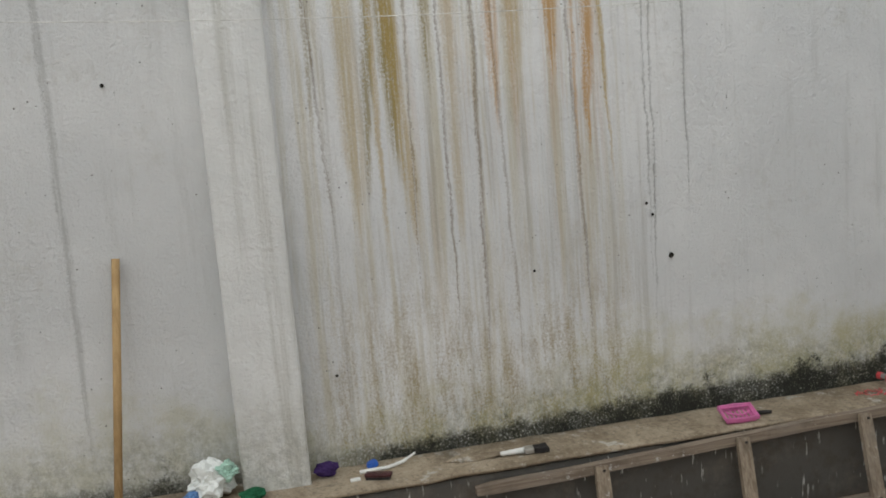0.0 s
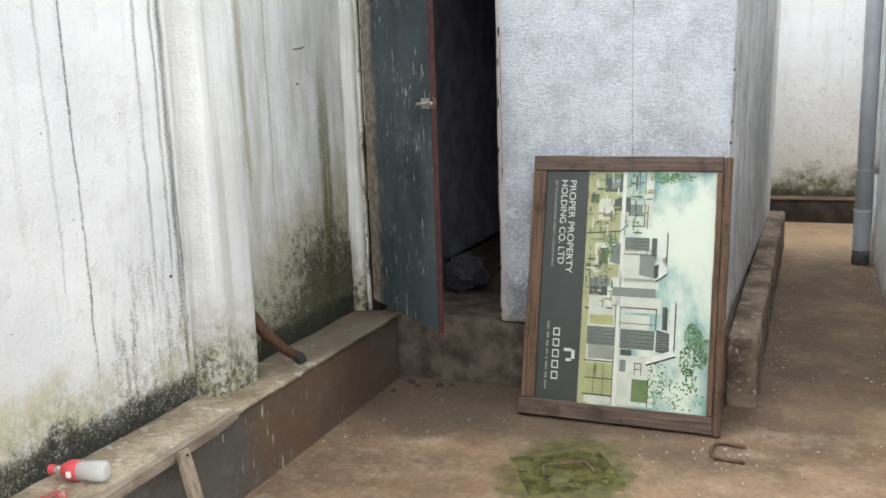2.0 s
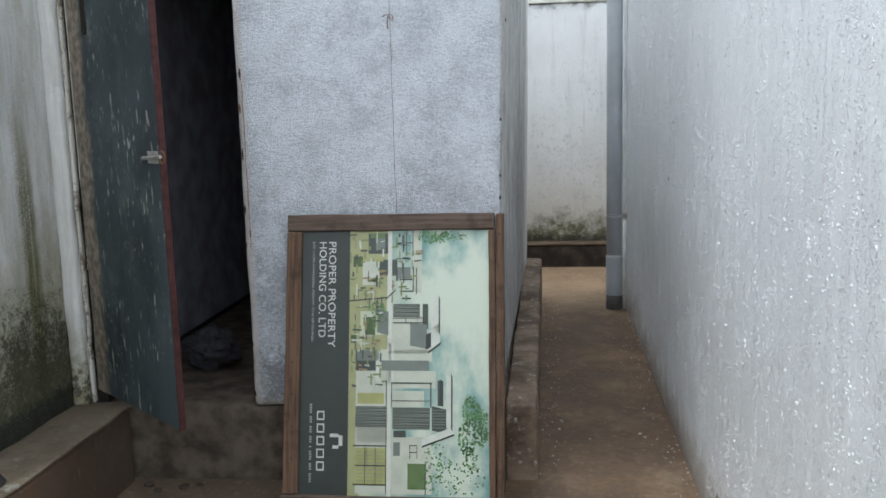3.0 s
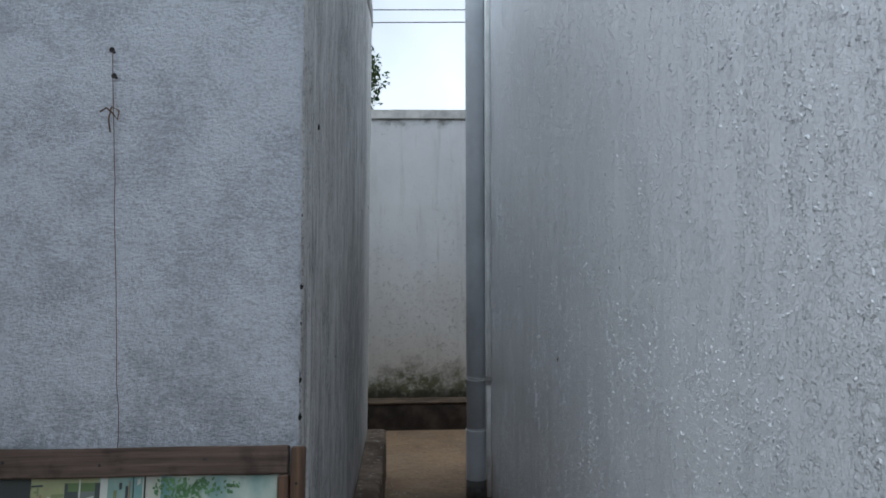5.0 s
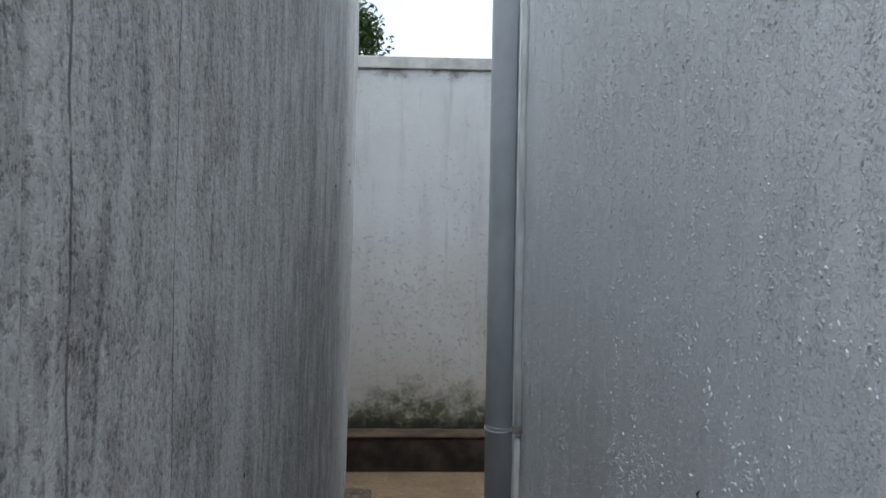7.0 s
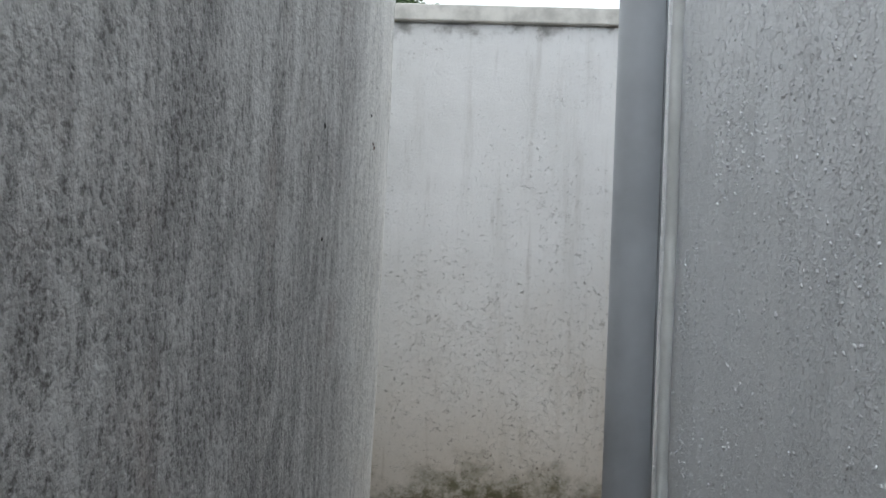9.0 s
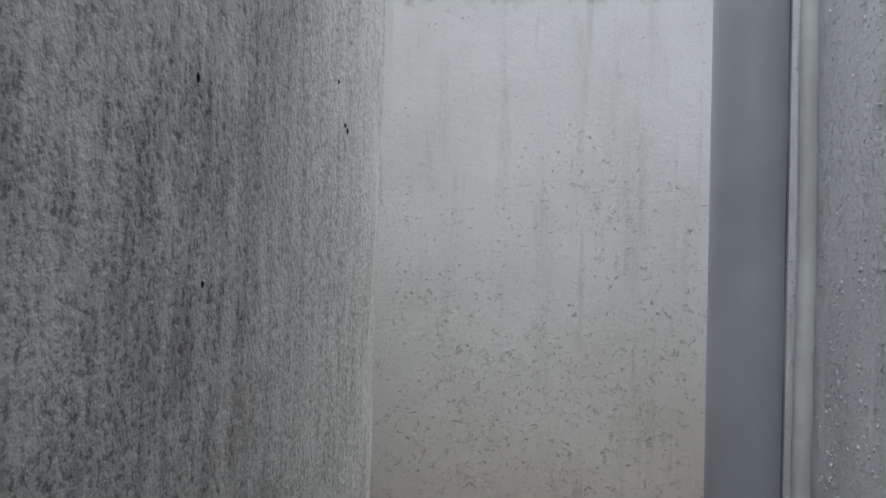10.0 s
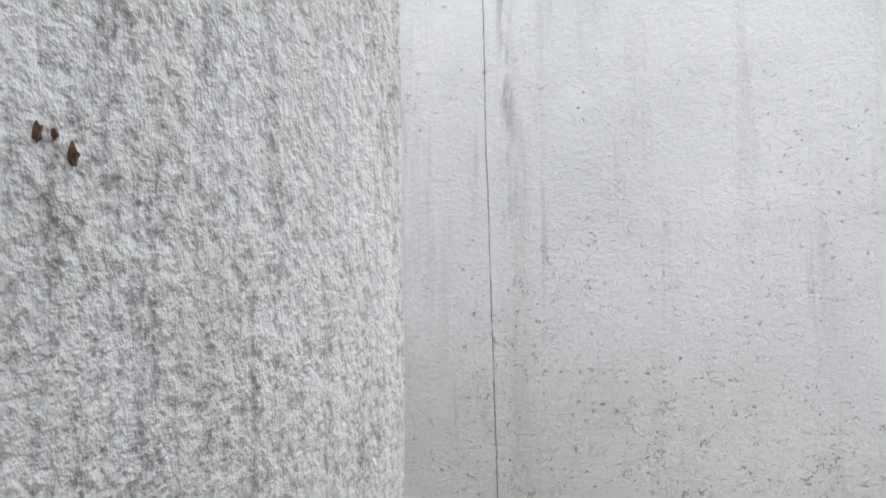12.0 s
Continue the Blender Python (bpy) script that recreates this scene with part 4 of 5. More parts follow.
patches("dark_band", (0.050, 0.062, 0.057), [(0.0, 0.262, 0.0, 1.0)], 1, "dark grey-green printed band")
GRASS, WALL, SHADE, LINE, GREY = (0.50, 0.52, 0.27), (0.74, 0.78, 0.66), (0.085, 0.105, 0.095), (0.05, 0.06, 0.055), (0.24, 0.28, 0.25)
patches("lawn_picture", GRASS, [(0.26, 0.32, 0.0, 1.0), (0.32, 0.46, 0.0, 0.31), (0.33, 0.47, 0.40, 0.46), (0.50, 0.56, 0.85, 0.97)], 1)
patches("house_wall_picture", WALL, [(0.30, 0.47, 0.52, 0.99), (0.485, 0.68, 0.33, 0.47), (0.43, 0.70, 0.455, 0.50), (0.46, 0.72, 0.535, 0.60), (0.59, 0.645, 0.0, 0.24), (0.49, 0.70, 0.78, 0.99), (0.33, 0.42, 0.12, 0.21), (0.31, 0.47, 0.745, 0.805), (0.49, 0.66, 0.61, 0.67)], 2)
patches("column_picture", (0.86, 0.89, 0.80), [(0.465, 0.487, 0.0, 1.0), (0.47, 0.50, 0.43, 0.58), (0.405, 0.435, 0.495, 0.575, 0.01)], 4)
patches("shade_picture", SHADE, [(0.36, 0.47, 0.012, 0.09), (0.42, 0.515, 0.113, 0.175), (0.495, 0.635, 0.283, 0.333), (0.65, 0.68, 0.283, 0.378), (0.30, 0.405, 0.497, 0.535), (0.30, 0.47, 0.668, 0.745), (0.495, 0.69, 0.672, 0.752), (0.73, 0.755, 0.57, 0.665), (0.70, 0.775, 0.665, 0.755, 0.012), (0.50, 0.565, 0.757, 0.782)], 3)
patches("grey_picture", GREY, [(0.435, 0.685, 0.496, 0.534), (0.30, 0.41, 0.457, 0.497), (0.515, 0.585, 0.142, 0.186), (0.40, 0.45, 0.03, 0.075), (0.41, 0.47, 0.30, 0.39, 0.012), (0.585, 0.675, 0.35, 0.44, 0.012), (0.50, 0.535, 0.80, 0.85)], 5)
patches("gable_picture", (0.84, 0.88, 0.81), [(0.715, 0.735, 0.25, 0.385, 0.015), (0.685, 0.742, 0.385, 0.462, -0.035), (0.775, 0.80, 0.545, 0.74, 0.015), (0.65, 0.815, 0.785, 0.812, -0.045), (0.695, 0.715, 0.30, 0.375)], 6)
patches("gable_shadow", LINE, [(0.735, 0.742, 0.25, 0.388, 0.015), (0.68, 0.745, 0.462, 0.470, -0.035), (0.80, 0.807, 0.54, 0.745, 0.015), (0.65, 0.815, 0.812, 0.819, -0.045), (0.668, 0.695, 0.40, 0.455, -0.01), (0.742, 0.760, 0.565, 0.66, 0.01)], 7)
patches("window_picture", (0.52, 0.53, 0.22), [(0.31, 0.45, 0.618, 0.658), (0.30, 0.46, 0.822, 0.955), (0.40, 0.44, 0.105, 0.12), (0.35, 0.37, 0.83, 0.88)], 5)
patches("green_panel_picture", (0.17, 0.27, 0.10), [(0.575, 0.665, 0.878, 0.972), (0.37, 0.45, 0.012, 0.03)], 6)
patches("line_picture", LINE, [(0.495, 0.675, 0.352, 0.356), (0.495, 0.66, 0.335, 0.338), (0.56, 0.563, 0.31, 0.355), (0.62, 0.623, 0.31, 0.355), (0.49, 0.70, 0.578, 0.583), (0.692, 0.698, 0.578, 0.67), (0.487, 0.491, 0.578, 0.67), (0.49, 0.69, 0.645, 0.648), (0.29, 0.465, 0.812, 0.817), (0.29, 0.465, 0.955, 0.960), (0.35, 0.353, 0.82, 0.955), (0.405, 0.408, 0.82, 0.955), (0.30, 0.46, 0.885, 0.889), (0.52, 0.60, 0.048, 0.051), (0.562, 0.565, 0.0, 0.10), (0.595, 0.60, 0.0, 0.10)], 8)
patches("frame_line_picture", LINE, [(0.598, 0.603, 0.14, 0.232), (0.53, 0.60, 0.232, 0.237), (0.53, 0.60, 0.188, 0.192), (0.615, 0.620, 0.15, 0.25, -0.01), (0.26, 0.46, 0.268, 0.273, -0.012), (0.455, 0.505, 0.262, 0.268, -0.035), (0.585, 0.625, 0.81, 0.813), (0.585, 0.588, 0.81, 0.86), (0.622, 0.625, 0.81, 0.86), (0.585, 0.625, 0.835, 0.838), (0.46, 0.464, 0.57, 0.99), (0.665, 0.67, 0.87, 0.99)], 8)


def slat_picture():
    """Fine pale lines over the printed louvres."""
    bm = bmesh.new()
    for u0, u1, v0, v1, n in ((0.497, 0.633, 0.285, 0.331, 9), (0.302, 0.468, 0.670, 0.743, 13), (0.497, 0.688, 0.674, 0.750, 13), (0.705, 0.77, 0.675, 0.75, 7), (0.31, 0.45, 0.83, 0.95, 9)):
        for k in range(n):
            v = v0 + (v1 - v0) * (k + 0.5) / n
            patch(bm, u0, u1, v - 0.0011, v + 0.0011, 9, 0.002 * math.sin(k * 2.3))
    return bm


tagged(part("slat_picture", slat_picture(), print_paint("printed_slat", (0.33, 0.37, 0.32)), board), kind="stuff")
patches("shrub_picture", (0.11, 0.17, 0.06), [(0.35, 0.40, 0.33, 0.40), (0.28, 0.33, 0.10, 0.14), (0.27, 0.30, 0.40, 0.43)], 9)


def speckled_picture(seed, count, spots):
    """Small printed bits that break up the picture of the houses."""
    rng = random.Random(seed)
    bm = bmesh.new()
    for _ in range(count):
        u0, u1, v0, v1 = spots[rng.randrange(len(spots))]
        u, v = rng.uniform(u0, u1), rng.uniform(v0, v1)
        a, b = (rng.uniform(0.004, 0.010), rng.uniform(0.012, 0.045)) if rng.random() < 0.5 else (rng.uniform(0.012, 0.05), rng.uniform(0.003, 0.008))
        if u + a < 0.70 and v + b < 0.99:
            patch(bm, u, u + a, v, v + b, 10, rng.uniform(-0.004, 0.004))
    return bm


BITS = ((0.26, 0.44, 0.0, 0.30), (0.27, 0.44, 0.30, 0.60), (0.26, 0.42, 0.08, 0.46), (0.48, 0.62, 0.0, 0.26))
for seed, count, name, colour in ((31, 60, "dark_detail", (0.08, 0.10, 0.09)), (32, 30, "pale_detail", (0.80, 0.83, 0.74)), (33, 70, "green_detail", (0.30, 0.36, 0.16)), (34, 24, "brown_detail", (0.42, 0.30, 0.17))):
    tagged(part(name, speckled_picture(seed, count, BITS), print_paint("printed_" + name, colour), board), kind="stuff")


def leaf_picture():
    """Printed tree crowns at the border of the sky."""
    rng = random.Random(5)
    bm = bmesh.new()
    for cu, cv, ru, rv, n in ((0.90, 0.68, 0.045, 0.06, 200), (0.955, 0.74, 0.04, 0.07, 200), (0.88, 0.78, 0.05, 0.06, 150), (0.90, 0.86, 0.03, 0.05, 50), (0.80, 0.93, 0.17, 0.07, 130), (0.72, 0.87, 0.07, 0.07, 50), (0.70, 0.02, 0.08, 0.03, 90), (0.76, 0.02, 0.12, 0.025, 90), (0.40, 0.32, 0.06, 0.05, 50)):
        for _ in range(n):
            a, r = rng.uniform(0, 6.28), math.sqrt(rng.random())
            u, v, s = cu + ru * r * math.cos(a), cv + rv * r * math.sin(a), rng.uniform(0.004, 0.011)
            if 0.27 < u < 0.985 and 0.005 < v < 0.99:
                patch(bm, u, u + s, v, v + s * 0.7, 11, rng.uniform(-0.006, 0.006))
    return bm


tagged(part("foliage_picture", leaf_picture(), print_paint("printed_foliage", (0.15, 0.33, 0.13), 0.45), board), kind="stuff")


def lettering(columns):
    """Printed lines too small to read, as a bar for each character."""
    bm = bmesh.new()
    for u0, u1, v0, v1, count, gaps in columns:
        step = (v1 - v0) / count
        for k in range(count):
            if k not in gaps:
                patch(bm, u0, u1, v0 + step * (k + 0.15), v0 + step * (k + 0.75), 3)
    return bm


def printed_words(name, words, u0, u1, v0, v1, material, label=""):
    """Words that read down the board, fitted to their box."""
    text = bpy.data.curves.new(name, "FONT")
    text.body = words
    carrier = bpy.data.objects.new(name, text)
    me = bpy.data.meshes.new_from_object(carrier)
    bpy.data.objects.remove(carrier)
    xs, ys = [v.co.x for v in me.vertices], [v.co.y for v in me.vertices]
    for v in me.vertices:
        a, b = (v.co.x - min(xs)) / (max(xs) - min(xs)), (v.co.y - min(ys)) / (max(ys) - min(ys))
        v.co = Vector((PX0 + (PX1 - PX0) * (u0 + (u1 - u0) * b), -0.0175, PZ1 - (PZ1 - PZ0) * (v0 + (v1 - v0) * a)))
    me.materials.clear()
    me.materials.append(material)
    ob = new(name, me)
    ob.parent = board
    return tagged(ob, label, kind="stuff")


PRINT_WHITE, PRINT_GREY = print_paint("printed_white", (0.82, 0.84, 0.80)), print_paint("printed_grey", (0.46, 0.48, 0.46))
printed_words("lettering", "PROPER PROPERTY", 0.147, 0.186, 0.043, 0.447, PRINT_WHITE, "white lettering")
printed_words("lettering", "HOLDING CO. LTD", 0.096, 0.134, 0.043, 0.409, PRINT_WHITE, "white lettering")
printed_words("small_lettering", "REF: KCPS-AAAD22965, PERMIT: COK/BP/2018/561", 0.056, 0.0705, 0.043, 0.425, PRINT_GREY, "small grey lettering")
tagged(part("small_lettering", lettering([(0.056, 0.068, 0.66, 0.955, 32, (4, 8, 12, 16, 18, 23, 27))]), PRINT_GREY, board, "small grey print"), kind="stuff")


def ring_marks():
    """A row of thin printed rings."""
    bm = bmesh.new()
    for k in range(5):
        v0 = 0.687 + 0.047 * k
        v1 = v0 + 0.034
        for row in ((0.095, 0.101, v0, v1), (0.129, 0.135, v0, v1), (0.101, 0.129, v0, v0 + 0.0055), (0.101, 0.129, v1 - 0.0055, v1)):
            patch(bm, *row, 3)
    return bm


tagged(part("ring_marks", ring_marks(), PRINT_WHITE, board, "row of thin white printed rings"), kind="stuff")
tagged(part("emblem", lettering([(0.212, 0.232, 0.768, 0.832, 1, ()), (0.165, 0.212, 0.768, 0.790, 1, ()), (0.180, 0.212, 0.812, 0.832, 1, ())]), PRINT_WHITE, board, "white angular emblem"), kind="stuff")

# ---- wooden ladder against the ledge ----
ladder = thing("wooden_ladder", "weathered wooden ladder propped on its side against the cement ledge", "ladder")


def bar(p, q, w, t, lean=(0, 0, 1)):
    """A squared timber from p to q, w along lean and t across it."""
    bm = bmesh.new()
    p, q = Vector(p), Vector(q)
    d = (q - p).normalized()
    a = Vector(lean)
    a = (a - d * a.dot(d)).normalized()
    b = d.cross(a)
    n = max(2, round((q - p).length / 0.06))
    rings = []
    for k in range(n + 1):
        c = p + (q - p) * (k / n) + noise.noise_vector((p + (q - p) * (k / n)) * 3) * 0.004
        e = 0.12 * min(w, t)
        ring = []
        for s, r in ((-1, -1), (1, -1), (1, 1), (-1, 1)):
            ring.append(bm.verts.new(c + a * (s * w / 2 - (e * s if k in (0, n) else 0)) + b * (r * t / 2 - (e * r if k in (0, n) else 0))))
        rings.append(ring)
    for r, s in zip(rings, rings[1:]):
        for k in range(4):
            bm.faces.new((r[k], r[(k + 1) % 4], s[(k + 1) % 4], s[k]))
    bm.faces.new(rings[0][::-1])
    bm.faces.new(rings[-1])
    return bm


part("rail", bar((-2.722, 0.36, 0.290), (-2.722, 2.83, 0.361), 0.036, 0.034), WEATHERED, ladder)
part("rail", bar((-2.628, 0.30, 0.028), (-2.628, 2.85, 0.030), 0.046, 0.040), WEATHERED, ladder)
for y in (0.82, 1.385, 1.905, 2.485):
    top = 0.290 + (y - 0.36) * 0.0288
    rung = part("rung", bar((-2.693, y, top + 0.016), (-2.596, y - 0.02, 0.022), 0.020, 0.052, (1, 0, 0)), RUNG, ladder)
    for f in (0.06, 0.93):
        c = Vector((-2.693, y, top + 0.016)).lerp(Vector((-2.596, y - 0.02, 0.022)), f)
        part("nail_head", tube([c + Vector((0.008, 0.006, 0.003)), c + Vector((0.0145, 0.006, 0.005))], 0.005, 7), NAIL, rung)

# ---- clutter on the ledge ----
TOP = 0.357
bottle = thing("plastic_bottle", "empty clear plastic bottle with red cap lying on the ledge", "bottle", m=pose(-2.955, 2.195, TOP + 0.033, 0, 90, 14))
prof = [(0.0, 0.012), (0.02, 0.013), (0.035, 0.022), (0.055, 0.031), (0.075, 0.033), (0.085, 0.030), (0.12, 0.030), (0.13, 0.033), (0.165, 0.033), (0.178, 0.028), (0.182, 0.018)]
part("bottle_body", tube([(0, 0, z) for z, r in prof], [r for z, r in prof], 18), CLEAR, bottle, "crumpled clear plastic body", smooth=True)
part("cap", tube([(0, 0, -0.016), (0, 0, 0.004)], 0.0155, 16), RED, bottle, "red screw cap")
part("label", tube([(0, 0, 0.032), (0, 0, 0.054), (0, 0, 0.080), (0, 0, 0.088)], [0.0215, 0.0320, 0.0345, 0.0315], 18, cap=False), RED, bottle, "torn red and white label", smooth=True)
part("label_mark", block(-0.010, 0.010, -0.0362, -0.0338, 0.060, 0.076), WHITE, bottle)
wrap = bmesh.new()
for k in range(26):
    a, r = k * 0.42, 0.028 + 0.012 * math.sin(k * 1.9)
    c = Vector((r * math.cos(a), 1.9 * r * math.sin(a), 0.003 + 0.002 * (k % 3)))
    bmesh.ops.create_cube(wrap, size=1, matrix=Matrix.Translation(c) @ Matrix.Rotation(a, 4, "Z") @ Matrix.Rotation(0.4 * math.sin(k), 4, "X") @ Matrix.Diagonal((0.006, 0.018, 0.0010, 1)))
whole("plastic_wrapper", wrap, RED, "torn red plastic wrapper strip lying on the ledge", "wrapper", m=pose(-2.860, 2.075, TOP))

tray = thing("soap_tray", "pink perforated plastic soap tray on the ledge", "tray", m=pose(-2.815, 1.440, TOP + 0.014, 0, 20, -6))
rim = [(-0.040, -0.064, 0.024), (0.040, -0.064, 0.024), (0.043, 0.0, 0.024), (0.040, 0.064, 0.024), (-0.040, 0.064, 0.024), (-0.043, 0.0, 0.024)]
part("rim", tube(rim, 0.005, 8, True), PINK, tray)
part("wall_band", tube([(x * 0.95, y * 0.95, 0.016) for x, y, z in rim], 0.009, 6, True), PINK, tray)
part("base_rim", tube([(x * 0.88, y * 0.88, 0.003) for x, y, z in rim], 0.004, 8, True), PINK, tray)
for k in range(7):
    y = -0.051 + 0.017 * k
    part("slat", block(-0.036, 0.036, y - 0.004, y + 0.004, 0.001, 0.005, 0.001), PINK, tray)
part("grip", tube([(0.03 * math.sin(a), -0.045 + 0.09 * k / 8, 0.022 + 0.01 * math.sin(a)) for k in range(9) for a in (math.pi * k / 8,)], 0.004, 7), PINK, tray)
whole("rubber_stub", tube([(0, 0, 0.008), (0.01, 0.035, 0.010), (0.012, 0.055, 0.009)], [0.009, 0.008, 0.006], 9), BLACK, "short black rubber stub beside the pink tray", "rubber piece", m=pose(-2.835, 1.535, TOP))

brush = thing("paintbrush", "old paintbrush stiff with dried plaster on the ledge", "paintbrush", m=pose(-2.835, 0.49, TOP + 0.008, 0, 0, 86))
part("handle", tube([(0, 0, 0.003), (0.04, 0, 0.004), (0.09, 0.003, 0.004)], [0.008, 0.010, 0.012], 9), WHITE, brush, "plaster-crusted wooden handle", smooth=True)
part("ferrule", block(0.088, 0.125, -0.018, 0.022, -0.006, 0.014, 0.004), STEEL, brush, "dull metal ferrule")
part("bristles", rough_block(0.124, 0.178, -0.020, 0.025, -0.007, 0.014, 0.012, 0.004, 0.003, 30.0), BLACK, brush, "stiff dark bristles")
whole("plaster_crust", crumpled(0.045, (0.7, 2.2, 0.22), 3), LEDGE_TOP, "crust of dried pale plaster on the ledge", "plaster", m=pose(-2.86, 0.40, TOP - 0.002))

whole("purple_rag", crumpled(0.034, (0.9, 1.2, 0.75), 4), PURPLE, "crumpled dark purple rag on the ledge", "rag", m=pose(-2.925, -0.135, TOP))
whole("white_strap", tube([(0, 0, 0.004), (0.01, 0.05, 0.010), (0.0, 0.10, 0.006), (-0.01, 0.16, 0.016), (-0.03, 0.21, 0.034)], [0.008, 0.007, 0.007, 0.006, 0.004], 7), WHITE, "white plastic strap curled on the ledge", "strap", m=pose(-2.895, -0.02, TOP))
whole("blue_cap", tube([(0, 0, 0), (0, 0, 0.012), (0, 0, 0.020)], [0.022, 0.022, 0.018], 14), BLUE, "blue plastic bottle cap on the ledge", "cap", m=pose(-2.945, 0.035, TOP, 18))
whole("white_chip", rough_block(-0.012, 0.012, -0.018, 0.018, 0, 0.010, 0.01, 0.002, 0.003, 30.0), WHITE, "small white plaster chip on the ledge", "chip", m=pose(-2.83, -0.045, TOP))
scrub = thing("scrubbing_brush", "dark worn scrubbing brush on the ledge", "brush", m=pose(-2.815, 0.035, TOP, 0, 0, -22))
part("back", rough_block(-0.018, 0.018, -0.048, 0.048, 0.010, 0.024, 0.012, 0.002, 0.005, 20.0), plain("maroon_plastic", (0.06, 0.02, 0.022), 0.5), scrub)
part("bristles", rough_block(-0.015, 0.015, -0.043, 0.043, 0.0, 0.011, 0.008, 0.002, 0.002, 40.0), BLACK, scrub)
bag = thing("plastic_bag", "crumpled white and pale green plastic bag on the ledge", "bag", m=pose(-2.885, -0.535, TOP))
part("bag_body", crumpled(0.072, (0.85, 1.0, 0.85), 7, 1.5), plain("thin_white_film", (0.72, 0.74, 0.72), 0.35, 0.5, vary=0.1), bag)
part("green_fold", crumpled(0.035, (0.8, 0.9, 0.9), 9, 1.4), plain("pale_green_film", (0.36, 0.55, 0.46), 0.4), bag, "pale green film").matrix_world = pose(-2.865, -0.475, TOP + 0.062)
part("blue_fold", crumpled(0.026, (0.8, 1.0, 0.9), 11, 1.4), plain("pale_blue_film", (0.12, 0.25, 0.50), 0.4), bag, "blue film").matrix_world = pose(-2.83, -0.60, TOP)
whole("green_rag", crumpled(0.036, (0.8, 1.2, 0.55), 13), GREEN_CLOTH, "crumpled dark green rag on the ledge", "rag", m=pose(-2.82, -0.40, TOP))
whole("broom_handle", tube([(-2.795, -0.835, TOP), (-2.88, -0.80, 0.77), (-2.972, -0.764, 1.212)], [0.0135, 0.014, 0.0135], 12), POLE_WOOD, "pale wooden broom handle leaning on the stained wall", "pole", smooth=True)
leg = thing("furniture_leg", "dark brown carved wooden furniture leg leaning behind the pilaster", "furniture leg")
part("shaft", tube([(-2.945, 3.245, 0.655), (-2.90, 3.315, 0.52), (-2.845, 3.385, 0.425), (-2.825, 3.412, 0.400)], [0.026, 0.025, 0.021, 0.021], 10), DARK_WOOD, leg, smooth=True)
part("foot", tube([(-2.825, 3.412, 0.402), (-2.812, 3.43, 0.385), (-2.804, 3.44, TOP + 0.004)], [0.021, 0.025, 0.027], 10), BLACK, leg, "black hoof-shaped foot")

# ---- in the doorway and on the floor ----
whole("woven_sack", crumpled(0.125, (1.05, 0.8, 0.9), 17, 0.95), GREY_BAG, "crumpled grey woven sack on the dark shed floor", "sack", m=pose(-2.60, 4.92, 0.338))
cover = thing("inspection_cover", "mossy concrete inspection cover with a bent rebar handle", "manhole cover", m=pose(-1.635, 3.47, 0.0, 0, 0, 30))
part("cover_slab", rough_block(-0.19, 0.19, -0.17, 0.17, -0.03, 0.0045, 0.02, 0.007, 0.004, 9.0), FLOOR_MOSS, cover)
part("handle", tube([(-0.10, -0.045, 0.002), (-0.10, -0.045, 0.020), (-0.085, 0.035, 0.024), (0.085, 0.035, 0.024), (0.10, -0.045, 0.020), (0.10, -0.045, 0.002)], 0.0055, 8), DARK_RUST, cover, "rusty bent rebar handle")
whole("rebar_hook", tube([(-0.985, 3.912, 0.010), (-1.06, 3.925, 0.010), (-1.10, 3.918, 0.010), (-1.115, 3.88, 0.010), (-1.113, 3.80, 0.010), (-1.095, 3.765, 0.010), (-0.98, 3.752, 0.012)], 0.008, 8), RUST, "rusty rebar bent to a square hook on the floor", "hook", smooth=True)
for k, (x, y, s) in enumerate(((-2.66, 4.25, 0.022), (-2.60, 4.20, 0.016), (-2.50, 4.24, 0.02), (-2.69, 4.10, 0.014), (-2.44, 4.27, 0.013))):
    whole("mud_clod", crumpled(s, (1.1, 0.9, 0.5), 20 + k, 1.3, 2), DARK_CEMENT, "dark crumbling mud clod by the ledge foot", "clod", group="mud clods by the ledge", m=pose(x, y, 0.0))

# ---- drainpipe and conduit on the house wall ----
drain = thing("drainpipe", "grey plastic drainpipe tied to the house wall", "drainpipe", m=pose(-0.397, 7.548, 0.050))
part("pipe", tube([(0, 0, 0.10), (0, 0, 1.4), (0, 0, 2.9), (0, 0, 4.4)], 0.058, 28), PVC, drain, smooth=True)
part("foot_socket", tube([(0, 0, -0.02), (0, 0, 0.06), (0.0, 0, 0.115)], [0.063, 0.062, 0.059], 28), PVC_DIRTY, drain, "blackened foot socket", smooth=True)
part("socket", tube([(0, 0, 0.11), (0, 0, 0.405), (0, 0, 0.425)], [0.0615, 0.0615, 0.0585], 28, cap=False), PVC, drain, "lower pipe socket", smooth=True)
part("socket_ring", tube([(0.0625 * math.cos(a), 0.0625 * math.sin(a), 0.412) for a in (2 * math.pi * k / 24 for k in range(24))], 0.0028, 6, True), CONDUIT, drain)
tie = part("wire_tie", tube([(0.060 * math.cos(a), 0.060 * math.sin(a), 0.725 + 0.008 * math.sin(a)) for a in (2 * math.pi * k / 24 for k in range(24))], 0.0032, 6, True), CONDUIT, drain, "white wire tie")
part("tie_strand", tube([(0.061 * math.cos(a), 0.061 * math.sin(a), 0.733 + 0.004 * math.sin(a * 2)) for a in (2 * math.pi * k / 24 for k in range(24))], 0.0016, 6, True), CONDUIT, tie, "thin twisted strand")
part("clip", block(0.052, 0.092, -0.058, -0.030, 0.712, 0.742, 0.003), STEEL, tie, "small metal clip")
